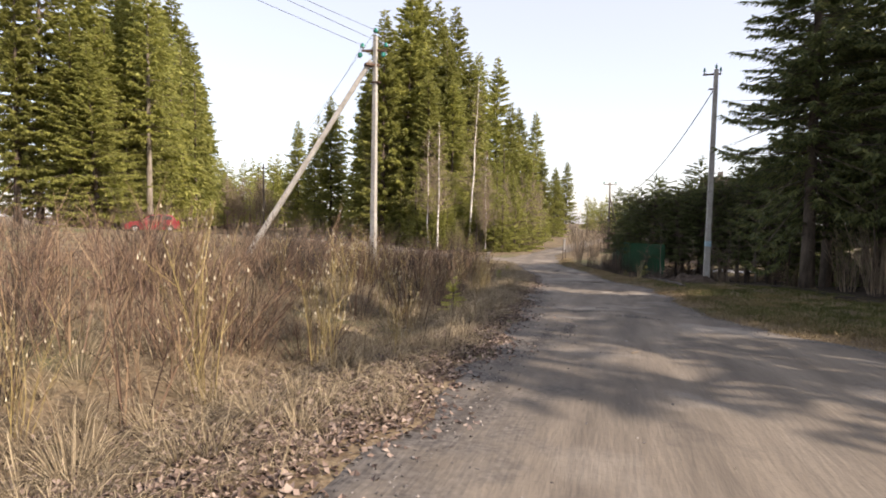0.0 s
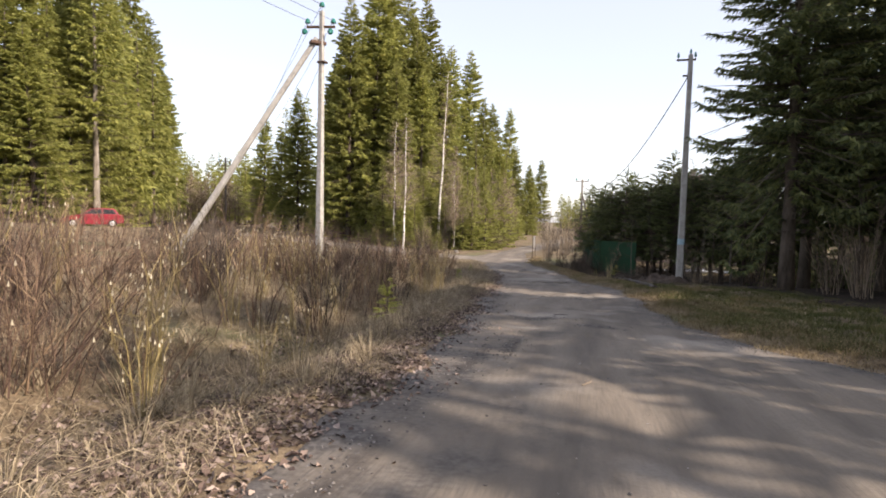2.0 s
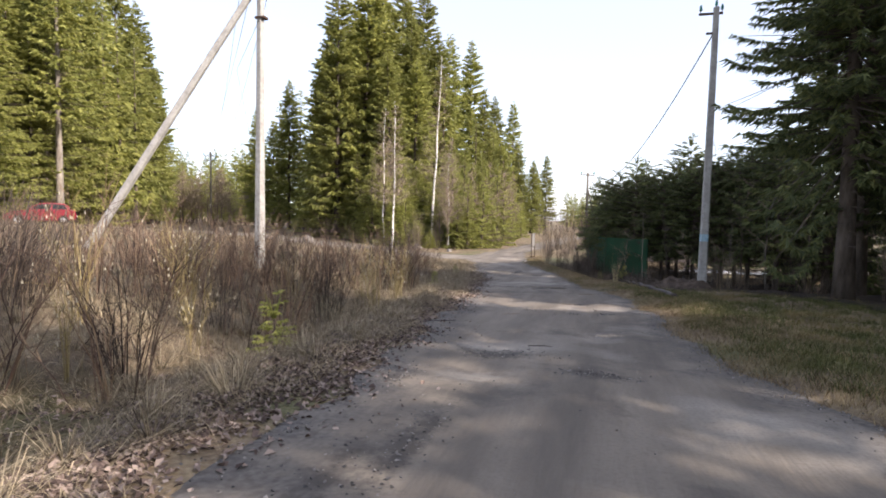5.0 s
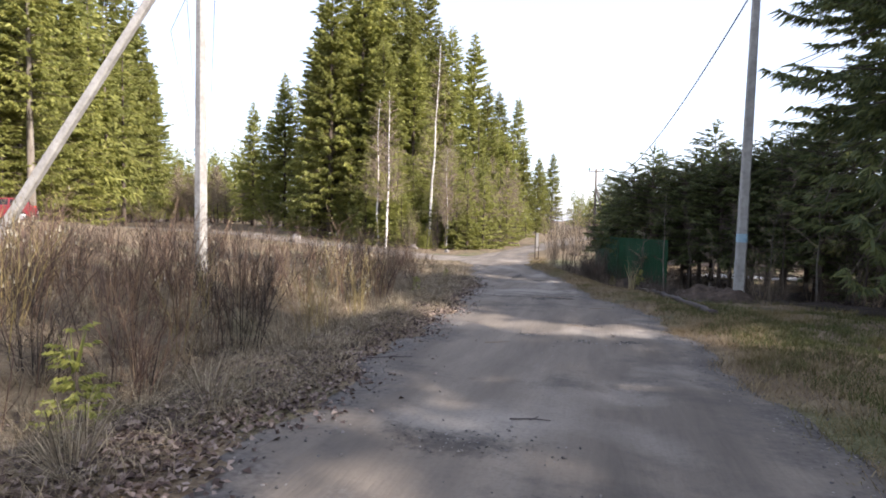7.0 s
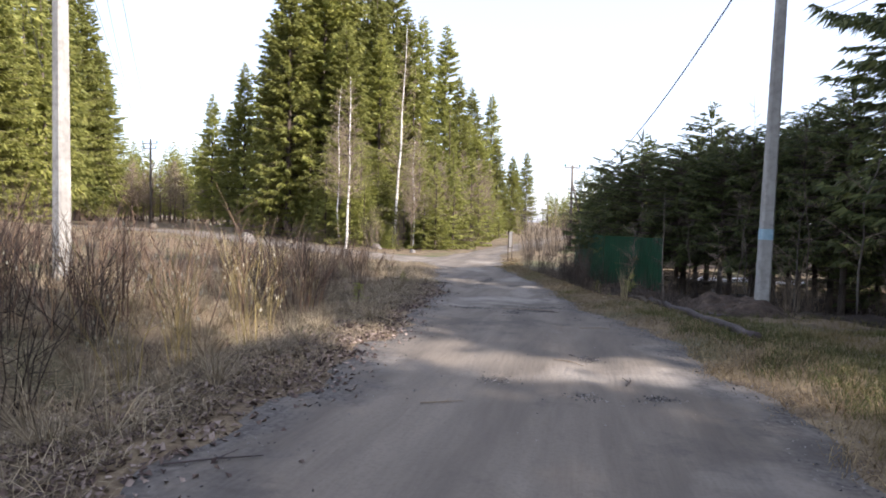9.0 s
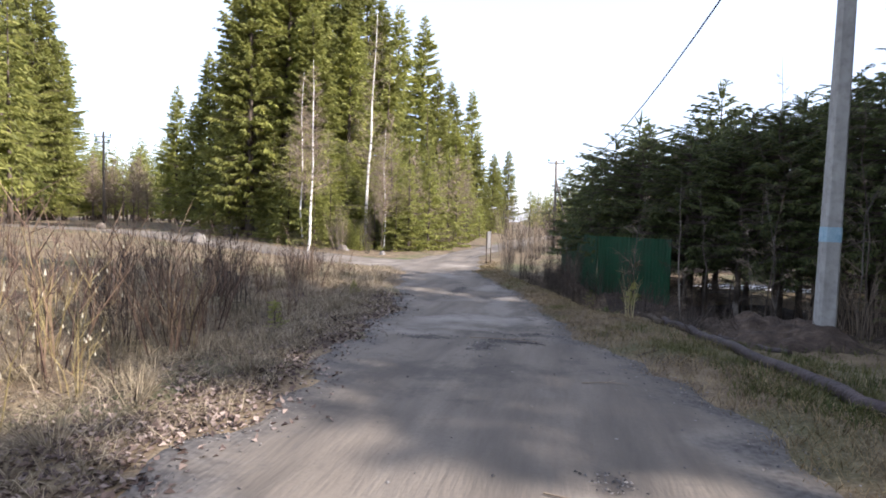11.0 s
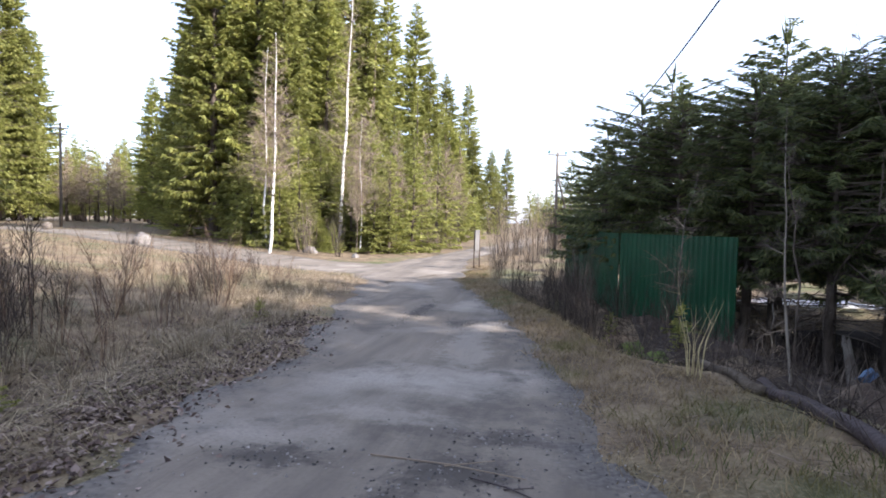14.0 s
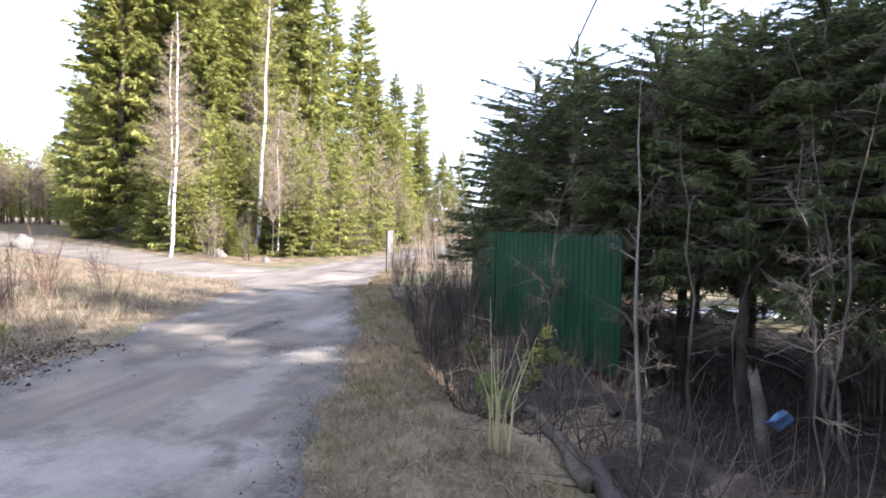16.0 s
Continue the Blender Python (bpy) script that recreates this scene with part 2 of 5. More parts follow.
def road_material():
    """Packed sandy dirt: lengthwise wheel streaks, pale dry patches, darker damp ones, pebbly edges by the attribute 'edge'."""
    mat = material("packed dirt", [(0.32, (0.105, 0.09, 0.075)), (0.5, (0.16, 0.137, 0.112)), (0.68, (0.215, 0.185, 0.15))], 1.7, 10, 0.92, 0.3, 22, (1.0, 0.13, 1.0),
                   fine=((0.11, 0.095, 0.08), 30, 0.4), patch=((0.33, 0.3, 0.262), 0.45, 0.55, 0.78))
    nt = mat.node_tree
    N, L = nt.nodes.new, nt.links.new
    bsdf = nt.nodes["Principled BSDF"]
    col = bsdf.inputs["Base Color"].links[0].from_socket
    at = N("ShaderNodeAttribute")
    at.attribute_name = "edge"
    co = N("ShaderNodeTexCoord")
    n = N("ShaderNodeTexNoise")
    n.inputs["Scale"].default_value, n.inputs["Detail"].default_value = 2.2, 8
    L(co.outputs["Object"], n.inputs["Vector"])
    ad = N("ShaderNodeMath")
    ad.operation = "MULTIPLY_ADD"
    L(n.outputs["Fac"], ad.inputs[0])
    ad.inputs[1].default_value = 0.9
    L(at.outputs["Fac"], ad.inputs[2])
    mr = N("ShaderNodeMapRange")
    mr.inputs[1].default_value, mr.inputs[2].default_value = 1.08, 1.4
    L(ad.outputs[0], mr.inputs[0])
    ng = N("ShaderNodeTexNoise")
    ng.inputs["Scale"].default_value, ng.inputs["Detail"].default_value = 18, 6
    L(co.outputs["Object"], ng.inputs["Vector"])
    rg = N("ShaderNodeValToRGB")
    rg.color_ramp.elements[0].position, rg.color_ramp.elements[0].color = 0.35, (0.06, 0.054, 0.05, 1)
    rg.color_ramp.elements[1].position, rg.color_ramp.elements[1].color = 0.7, (0.15, 0.137, 0.125, 1)
    L(ng.outputs["Fac"], rg.inputs[0])
    mx = N("ShaderNodeMix")
    mx.data_type = "RGBA"
    L(mr.outputs[0], mx.inputs[0]), L(col, mx.inputs[6]), L(rg.outputs[0], mx.inputs[7])
    # damp and churned patches
    nd = N("ShaderNodeTexNoise")
    nd.inputs["Scale"].default_value, nd.inputs["Detail"].default_value, nd.inputs["Roughness"].default_value = 0.55, 10, 0.72
    L(co.outputs["Object"], nd.inputs["Vector"])
    rd = N("ShaderNodeMapRange")
    rd.inputs[1].default_value, rd.inputs[2].default_value, rd.inputs[4].default_value = 0.54, 0.64, 0.75
    L(nd.outputs["Fac"], rd.inputs[0])
    md = N("ShaderNodeMix")
    md.data_type = "RGBA"
    L(rd.outputs[0], md.inputs[0]), L(mx.outputs[2], md.inputs[6])
    md.inputs[7].default_value = (0.085, 0.075, 0.066, 1)
    col = md.outputs[2]
    nc = N("ShaderNodeTexNoise")
    nc.inputs["Scale"].default_value, nc.inputs["Detail"].default_value, nc.inputs["Roughness"].default_value = 5.0, 10, 0.75
    L(co.outputs["Object"], nc.inputs["Vector"])
    for name, share, colour in (("pale_spot", 0.5, (0.3, 0.272, 0.235, 1)), ("churn", 0.85, (0.055, 0.048, 0.043, 1))):
        sa = N("ShaderNodeAttribute")
        sa.attribute_name = name
        sm = N("ShaderNodeMath")
        sm.operation = "MULTIPLY_ADD"
        L(sa.outputs["Fac"], sm.inputs[0])
        sm.inputs[1].default_value = 0.42
        L(nc.outputs["Fac"], sm.inputs[2])
        sr = N("ShaderNodeMapRange")
        sr.inputs[1].default_value, sr.inputs[2].default_value, sr.inputs[4].default_value = 0.66, 0.86, share
        L(sm.outputs[0], sr.inputs[0])
        mc = N("ShaderNodeMix")
        mc.data_type = "RGBA"
        L(sr.outputs[0], mc.inputs[0]), L(col, mc.inputs[6])
        mc.inputs[7].default_value = colour
        col = mc.outputs[2]
    L(col, bsdf.inputs["Base Color"])
    return mat


M_ROAD = road_material()


# ---- mesh helpers ----
def mesh_of(name, verts, faces, mats):
    me = bpy.data.meshes.new(name)
    me.from_pydata([tuple(v) for v in verts], [], [tuple(f) for f in faces])
    for m in (mats if isinstance(mats, (list, tuple)) else [mats]):
        me.materials.append(m)
    return me


def quick_mesh(name, verts, tris, mat, smooth=False):
    """A triangle mesh straight from arrays."""
    verts, tris = np.asarray(verts, np.float32), np.asarray(tris, np.int32)
    me = bpy.data.meshes.new(name)
    me.vertices.add(len(verts))
    me.vertices.foreach_set("co", verts.ravel())
    me.loops.add(tris.size)
    me.loops.foreach_set("vertex_index", tris.ravel())
    me.polygons.add(len(tris))
    me.polygons.foreach_set("loop_start", np.arange(0, tris.size, 3, dtype=np.int32))
    me.polygons.foreach_set("use_smooth", np.full(len(tris), smooth))
    me.update(calc_edges=True)
    me.materials.append(mat)
    return me


def part(name, data, material_, parent, label="", smooth=False):
    """One mesh object under a thing or a part; data is a bmesh or a mesh."""
    if isinstance(data, bmesh.types.BMesh):
        me = bpy.data.meshes.new(name)
        bmesh.ops.recalc_face_normals(data, faces=data.faces)
        data.to_mesh(me)
        data.free()
        me.materials.append(material_)
    else:
        me = data
    if smooth:
        me.polygons.foreach_set("use_smooth", np.full(len(me.polygons), True))
    ob = new(name, me)
    ob.parent = parent
    if label:
        ob["label"] = label
    return ob


def box(w, d, h, at=(0, 0, 0), bevel=0.0, turn=None):
    bm = bmesh.new()
    bmesh.ops.create_cube(bm, size=1, matrix=Matrix.Diagonal((w, d, h, 1)))
    if bevel:
        bmesh.ops.bevel(bm, geom=bm.edges[:], offset=bevel, segments=2, affect="EDGES")
    bmesh.ops.transform(bm, matrix=Matrix.Translation(at) @ (turn or Matrix()), verts=bm.verts)
    return bm


def tube(paths, sides=8):
    """A bmesh of tapered tubes: each path is a list of (point, radius)."""
    bm = bmesh.new()
    for path in paths:
        rings = []
        for i, (p, r) in enumerate(path):
            a, b = Vector(path[max(i - 1, 0)][0]), Vector(path[min(i + 1, len(path) - 1)][0])
            q = (b - a).to_track_quat("Z", "Y")
            rings.append([bm.verts.new(Vector(p) + q @ Vector((r * math.cos(k * math.tau / sides), r * math.sin(k * math.tau / sides), 0))) for k in range(sides)])
        for r0, r1 in zip(rings, rings[1:]):
            for k in range(sides):
                bm.faces.new((r0[k], r0[(k + 1) % sides], r1[(k + 1) % sides], r1[k]))
        bm.faces.new(rings[0][::-1])
        bm.faces.new(rings[-1])
    return bm


def unit(v):
    return v / np.maximum(np.linalg.norm(v, axis=-1, keepdims=True), 1e-9)


def sticks(base, tip, r0, bend, rng, name, mat, segs=2):
    """Thin three-sided tapering stems from base to tip, bowed sideways by bend (vectors)."""
    n = len(base)
    ts = np.linspace(0, 1, segs + 1)
    axis = unit(tip - base)
    side = unit(np.cross(axis, rng.normal(size=(n, 3))))
    up = np.cross(axis, side)
    verts = []
    for t in ts:
        c = base + (tip - base) * t + bend * (4 * t * (1 - t))
        r = (r0 * (1 - 0.8 * t))[:, None]
        for k in range(3):
            a = k * math.tau / 3
            verts.append(c + r * (math.cos(a) * side + math.sin(a) * up))
    v = np.stack(verts, 1)
    m = v.shape[1]
    f = []
    for s in range(segs):
        for k in range(3):
            a, b = s * 3 + k, s * 3 + (k + 1) % 3
            f += [(a, b, b + 3), (a, b + 3, a + 3)]
    f = np.array(f)
    tris = (f[None] + (np.arange(n) * m)[:, None, None]).reshape(-1, 3)
    return v.reshape(-1, 3), tris


def blades(base, tip, width, rng):
    """Bent grass blades: three triangles each."""
    n = len(base)
    d = tip - base
    side = unit(np.cross(d, np.array([0, 0, 1.0]) + 0.3 * rng.normal(size=(n, 3)))) * width[:, None]
    mid = base + d * 0.55 + np.array([0, 0, 1.0]) * (np.linalg.norm(d[:, :2], axis=1) * 0.3)[:, None]
    v = np.stack([base - side, base + side, mid - side * 0.7, mid + side * 0.7, tip], 1)
    f = np.array([(0, 1, 3), (0, 3, 2), (2, 3, 4)])
    return v.reshape(-1, 3), (f[None] + (np.arange(n) * 5)[:, None, None]).reshape(-1, 3)


def join(pieces):
    vs, fs, k = [], [], 0
    for v, f in pieces:
        vs.append(v), fs.append(f + k)
        k += len(v)
    return np.concatenate(vs), np.concatenate(fs)


# ---- lie of the land ----
LEFT_EDGE = [(-40, -1.6), (0, -1.65), (8, -1.6), (11, -1.85), (15, -2.2), (18, -2.6), (22, -2.75), (24, -3.1), (28, -3.8), (31, -4.1), (35, -5.2), (38, -5.9), (42, -6.9), (46, -8.2), (51, -9.0),
             (57, -8.5), (70, -7.8), (100, -6.2), (140, -2), (300, 8)]
RIGHT_EDGE = [(-40, 6), (5, 6), (9, 5), (11, 3.6), (12, 2.9), (13.7, 2.35), (16.3, 1.95), (20, 1.75), (22, 1.45), (24.5, 1.15), (27.3, 0.14), (30.5, -0.42), (36, -1.6), (43.7, -4.1), (48, -4.6),
              (57, -5.8), (70, -4.6), (100, -2.8), (140, 1), (300, 11)]
FALL = [(-60, 0.6), (-10, 0.25), (0, 0), (8, -0.32), (18, -0.83), (24, -1.02), (30, -1.38), (38, -1.57), (50, -1.68), (80, -1.8), (400, -2)]
TRACK = [(-5, 46.5), (-12, 48.6), (-21, 52.8), (-34, 58.2), (-50, 64), (-80, 78)]


def along(table, y):
    return np.interp(y, [p[0] for p in table], [p[1] for p in table])


def smooth01(x, a, b):
    t = np.clip((x - a) / (b - a), 0, 1)
    return t * t * (3 - 2 * t)


def track_distance(x, y):
    best = np.full(np.shape(x), 1e9)
    for (x0, y0), (x1, y1) in zip(TRACK, TRACK[1:]):
        dx, dy = x1 - x0, y1 - y0
        t = np.clip(((x - x0) * dx + (y - y0) * dy) / (dx * dx + dy * dy), 0, 1)
        best = np.minimum(best, np.hypot(x - x0 - t * dx, y - y0 - t * dy))
    return best


def wobble(x, y, f, seed=0.0):
    """Soft uneven waves, from -1 to 1."""
    return (np.sin(x * f * 1.7 + y * f * 0.6 + seed) + np.sin(y * f * 1.3 - x * f * 0.9 + seed * 2.1 + 1) + np.sin((x + y) * f * 2.9 + seed * 3.3)
            + 0.6 * np.sin(x * f * 5.3 - y * f * 4.1 + seed)) / 3.6


def left_edge(y):
    return along(LEFT_EDGE, y) + 0.12 * np.sin(y * 1.7) + 0.08 * np.sin(y * 4.3 + 1)


def right_edge(y):
    return along(RIGHT_EDGE, y) + 0.1 * np.sin(y * 1.9 + 2) + 0.07 * np.sin(y * 4.7)


def lie(x, y):
    """The land's height without small bumps."""
    z = along(FALL, y)
    dl, dr = along(LEFT_EDGE, y) - x, x - along(RIGHT_EDGE, y)
    z = z + np.clip(0.085 * (dl - 3), 0, 1.9) * (1 - 0.5 * smooth01(y, 36, 50))
    z = z - 0.28 * np.exp(-((dl - 2.4) / 0.9) ** 2) * smooth01(-y, -38, -24)
    z = z + 0.07 * smooth01(dr, 0, 0.8) - 0.95 * smooth01(dr, 2.9, 4.6) * smooth01(y, 28.5, 31) * smooth01(-y, -40, -36) - 0.5 * np.exp(-((dr - 1.75) / 0.5) ** 2) * smooth01(y, 31.2, 32.8) * smooth01(-y, -44, -40)
    z = z - 0.4 * np.exp(-((x + 3.6) / 0.55) ** 2 - ((y - 9.8) / 0.8) ** 2) - 0.2 * np.exp(-((x + 4.6) / 0.6) ** 2 - ((y - 14.6) / 0.9) ** 2)
    z = z + 0.3 * smooth01(dr, 6, 14) * smooth01(-y, -28, -22)
    return z


def road_height(x, y):
    """The road's surface, with shallow ruts and holes."""
    c = (along(LEFT_EDGE, y) + along(RIGHT_EDGE, y)) / 2
    z = along(FALL, y) + 0.012 * wobble(x, y, 1.1)
    for off in (-0.95, 0.75):
        z = z - 0.034 * np.exp(-((x - c - off) / 0.28) ** 2)
    for hx, hy, r, dep in ((-0.95, 20.4, 0.28, 0.05), (-1.1, 13.5, 0.6, 0.05), (0.4, 16.5, 0.35, 0.035), (-1.5, 9.6, 0.4, 0.03), (-1.9, 27.3, 0.5, 0.04), (0.2, 22.1, 0.25, 0.03)):
        z = z - dep * np.exp(-(((x - hx) ** 2 + ((y - hy) * 0.8) ** 2) / r ** 2))
    return z


CHURN = ((-0.84, 14.5, 0.7, 0.3), (-0.94, 20.2, 0.22, 0.26), (-0.88, 28.0, 0.5, 0.25), (-2.46, 27.1, 0.5, 0.3), (-1.0, 27.2, 0.45, 0.4), (-1.4, 26.3, 0.25, 0.7), (-3.5, 35.8, 0.22, 2.2), (-2.3, 34.4, 0.4, 0.5),
         (0.06, 21.6, 0.15, 0.25), (0.0, 19.7, 0.2, 0.12), (0.66, 19.8, 0.2, 0.12), (-1.15, 9.4, 0.13, 1.6), (-0.8, 10.6, 0.16, 1.3), (-1.6, 12.7, 0.16, 0.5), (0.5, 13.6, 0.5, 0.2), (-5.7, 34.8, 0.5, 0.6), (-1.2, 5.2, 0.14, 1.8))
# paler patches on the road: centre and half-widths
PALE_SPOTS = ((-1.6, 29.7, 0.6, 0.6), (-2.0, 28.3, 0.8, 0.3), (-1.7, 31.5, 0.5, 0.8), (-1.6, 30.2, 0.7, 0.35), (-0.9, 13.1, 0.5, 0.4), (-2.6, 37.5, 0.5, 1.5), (-1.9, 33.0, 0.35, 1.2))


def spots_at(table, x, y):
    return min(1.0, sum(math.exp(-((x - a) / w) ** 2 - ((y - b) / d) ** 2) for a, b, w, d in table if abs(y - b) < 3 * d))


def ground_height(x, y):
    z = lie(x, y)
    dl, dr = left_edge(y) - x, x - right_edge(y)
    off = np.minimum(np.maximum(dl, dr), track_distance(x, y) - 2.6)
    w = smooth01(off, -0.1, 0.9)
    z = z + w * (0.05 * wobble(x, y, 2.3) + 0.03 * wobble(x, y, 6.1, 2) + 0.10 * wobble(x, y, 0.7, 4) * smooth01(off, 1.0, 4.0)) + 0.03 * w
    return z - 0.09 * smooth01(-off, 0.0, 0.35)


def place(x, y, sink=0.03):
    return float(ground_height(np.float64(x), np.float64(y))) - sink


def spread_lines(lo, hi, step, far):
    mid = list(np.arange(lo, hi + 1e-6, step))
    s, v = step, hi
    up = []
    while v < far:
        s *= 1.16
        v += s
        up.append(v)
    s, v = step, lo
    down = []
    while v > -far:
        s *= 1.16
        v -= s
        down.append(v)
    return np.array(down[::-1] + mid + up)


gx, gy = spread_lines(-8, 5, 0.18, 1500), spread_lines(-1, 48, 0.22, 1500)
XX, YY = np.meshgrid(gx, gy)
ZZ = ground_height(XX, YY)
idx = np.arange(XX.size).reshape(XX.shape)
quads = np.stack([idx[:-1, :-1], idx[:-1, 1:], idx[1:, 1:], idx[1:, :-1]], -1).reshape(-1, 4)
gtris = np.concatenate([quads[:, [0, 1, 2]], quads[:, [0, 2, 3]]])
ground = new("ground", quick_mesh("ground", np.stack([XX, YY, ZZ], -1).reshape(-1, 3), gtris, M_GROUND, True))
tagged(ground, "brown field and verge soil with dead grass", "ground", kind="structure")


def strip(name, us, rows, height, mat):
    """A road surface: rows of (left point, right point), edges dipping into the ground."""
    V, E = [], []
    for (lx, ly), (rx, ry) in rows:
        for u in us:
            x, y = lx + (rx - lx) * u, ly + (ry - ly) * u
            e = 2 * abs(u - 0.5)
            V.append((x, y, float(height(x, y)) - 0.11 * max(0.0, (e - 0.93) / 0.07) ** 2))
            E.append(e)
    n = len(us)
    F = []
    for j in range(len(rows) - 1):
        for i in range(n - 1):
            a = j * n + i
            F += [(a, a + 1, a + n + 1), (a, a + n + 1, a + n)]
    me = quick_mesh(name, V, F, mat, True)
    me.attributes.new("edge", "FLOAT", "POINT").data.foreach_set("value", np.array(E, np.float32))
    for at, table in (("churn", CHURN), ("pale_spot", PALE_SPOTS)):
        me.attributes.new(at, "FLOAT", "POINT").data.foreach_set("value", np.array([spots_at(table, x, y) for x, y, z in V], np.float32))
    return new(name, me)


us = np.linspace(0, 1, 34)
ys = np.concatenate([np.arange(-30, -2, 1.0), np.arange(-2, 60, 0.22), np.arange(60, 200, 2.0)])
road = strip("road", us, [((float(left_edge(y)) - 0.25, y), (float(right_edge(y)) + 0.2, y)) for y in ys], road_height, M_ROAD)
tagged(road, "packed sandy dirt road with wheel tracks and loose gravel", "road", kind="structure")
track_rows = []
pts = [Vector((*p, 0)) for p in TRACK]
for i, (a, b) in enumerate(zip(pts, pts[1:])):
    for k in range(14):
        p = a.lerp(b, k / 14)
        s = (i + k / 14)
        half = 2.5 + 2.6 * max(0.0, 1 - s / 1.3) ** 1.5 + 0.2 * math.sin(s * 7)
        d0 = (pts[i + 1] - pts[max(i - 1, 0)]).normalized()
        d1 = (pts[min(i + 2, len(pts) - 1)] - pts[i]).normalized()
        d = d0.lerp(d1, k / 14).normalized()
        n = Vector((-d.y, d.x, 0))
        track_rows.append(((p - n * half)[:2], (p + n * half)[:2]))
side_track = strip("side_road", np.linspace(0, 1, 16), track_rows, lambda x, y: lie(x, y) + 0.012 * wobble(x, y, 1.1) + 0.006, M_ROAD)
tagged(side_track, "pale sandy side track branching across the field", "road", kind="structure")

# the wood's floor: a near-black litter sheet standing in for tree shade
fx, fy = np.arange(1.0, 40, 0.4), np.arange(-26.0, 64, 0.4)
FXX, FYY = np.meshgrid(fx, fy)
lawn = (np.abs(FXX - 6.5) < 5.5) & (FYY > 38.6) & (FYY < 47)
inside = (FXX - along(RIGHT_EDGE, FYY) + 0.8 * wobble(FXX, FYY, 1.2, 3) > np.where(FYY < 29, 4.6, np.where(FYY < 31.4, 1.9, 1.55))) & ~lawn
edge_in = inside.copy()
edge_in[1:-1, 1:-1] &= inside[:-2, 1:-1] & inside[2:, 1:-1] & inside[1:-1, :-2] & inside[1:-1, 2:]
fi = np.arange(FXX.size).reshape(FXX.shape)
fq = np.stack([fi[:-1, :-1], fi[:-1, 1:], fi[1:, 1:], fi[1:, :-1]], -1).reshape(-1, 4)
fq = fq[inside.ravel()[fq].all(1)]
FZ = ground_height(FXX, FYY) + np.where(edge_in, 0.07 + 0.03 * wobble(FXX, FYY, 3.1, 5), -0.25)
wood_floor = new("forest_ground", quick_mesh("forest_ground", np.stack([FXX, FYY, FZ], -1).reshape(-1, 3), np.concatenate([fq[:, [0, 1, 2]], fq[:, [0, 2, 3]]]), M_LITTER_SHADE, True))
tagged(wood_floor, "litter of needles under the roadside trees, darkened for shade", "ground", kind="structure")


# ---- trees ----
def spruce(name, seed, h, r, clear, density=1.0, mat=None, leaf=0.5, bark=None, whorl=0.5, droop=0.25, dead=8, wood=1.4, wide=(0.12, 0.26), taper=0.75):
    """A spruce: tapered trunk with limbs, and a crown of hanging needle sprays, ragged and gappy. clear: bare height of the trunk."""
    rng = np.random.default_rng(seed)
    root = new(name)
    lean = rng.normal(0, 0.012, 2)
    rt = 0.011 * h + 0.03
    paths = [[((lean[0] * z, lean[1] * z, z), rt * (1 - 0.93 * z / h) * (1.25 if z <= 0 else 1)) for z in np.linspace(-0.3, h, 9)]]
    sb, st, sw = [], [], []
    z = clear
    while z < h - 0.25:
        f = (z - clear) / (h - clear)
        reach = r * (1 - f) ** taper * (0.72 + 0.28 * math.sin(min(1.0, f * 6 + 0.5) * math.pi / 2)) * rng.uniform(0.75, 1.15)
        for _ in range(rng.integers(4, 7)):
            a = rng.uniform(0, math.tau)
            ln = max(0.25, reach * rng.uniform(0.55, 1.2))
            if rng.random() < 0.06:
                continue
            z0 = max(clear, z + rng.uniform(-0.45, 0.45))
            out = np.array([math.cos(a), math.sin(a), 0])
            side = np.array([-out[1], out[0], 0])
            dr = droop * (1 - f * 1.3) * rng.uniform(0.2, 1.9)
            bp = lambda t: np.array([lean[0] * z0, lean[1] * z0, z0]) + out * ln * t + np.array([0, 0, ln * (-dr * 1.6 * t + dr * 1.1 * t * t + (0.35 * f) * t)])
            if ln > wood:
                paths.append([(bp(t), 0.012 * (1 + ln * 0.35) * (1 - 0.8 * t)) for t in (0, 0.95)])
            n = max(3, int(ln * 9 * density / leaf * 0.5))
            t = rng.uniform(0.12, 1.0, n) ** 0.75
            p = np.array([bp(q) for q in t])
            sgn = rng.choice([-1, 1], n)[:, None]
            size = leaf * rng.uniform(0.55, 1.25, n)[:, None] * (0.55 + 0.45 * min(1, ln / 1.5))
            d = unit(out * rng.uniform(0.25, 1.0, (n, 1)) + side * sgn * rng.uniform(0.1, 0.95, (n, 1)) + np.array([0, 0, -1.0]) * rng.uniform(0.0, 1.15, (n, 1)) * (1 - 0.75 * f) + np.array([0, 0, 0.6 * max(0, f - 0.7)]))
            sb.append(p), st.append(p + d * size), sw.append(size[:, 0] * rng.uniform(*wide, n))
        z += whorl * rng.uniform(0.6, 1.2) * (0.6 + 0.4 * (1 - f))
    top = np.array([lean[0] * h, lean[1] * h, h])
    sb.append(np.repeat([top - [0, 0, 0.4]], 6, 0)), st.append(top + rng.normal(0, 0.1, (6, 3)) + [0, 0, 0.15]), sw.append(np.full(6, 0.05))
    for _ in range(dead):
        a, z0 = rng.uniform(0, math.tau), rng.uniform(0.4, 1) * clear
        ln = rng.uniform(0.3, 1.0) * min(r, 2)
        paths.append([((0, 0, z0), 0.014), ((math.cos(a) * ln * 0.5, math.sin(a) * ln * 0.5, z0 - 0.02), 0.01), ((math.cos(a) * ln, math.sin(a) * ln, z0 - 0.15 * ln), 0.004)])
    bm = tube(paths[:1], 9)
    trunk = part("trunk", bm, bark or M_BARK, root, smooth=True)
    limb_bm = tube(paths[1:], 3)
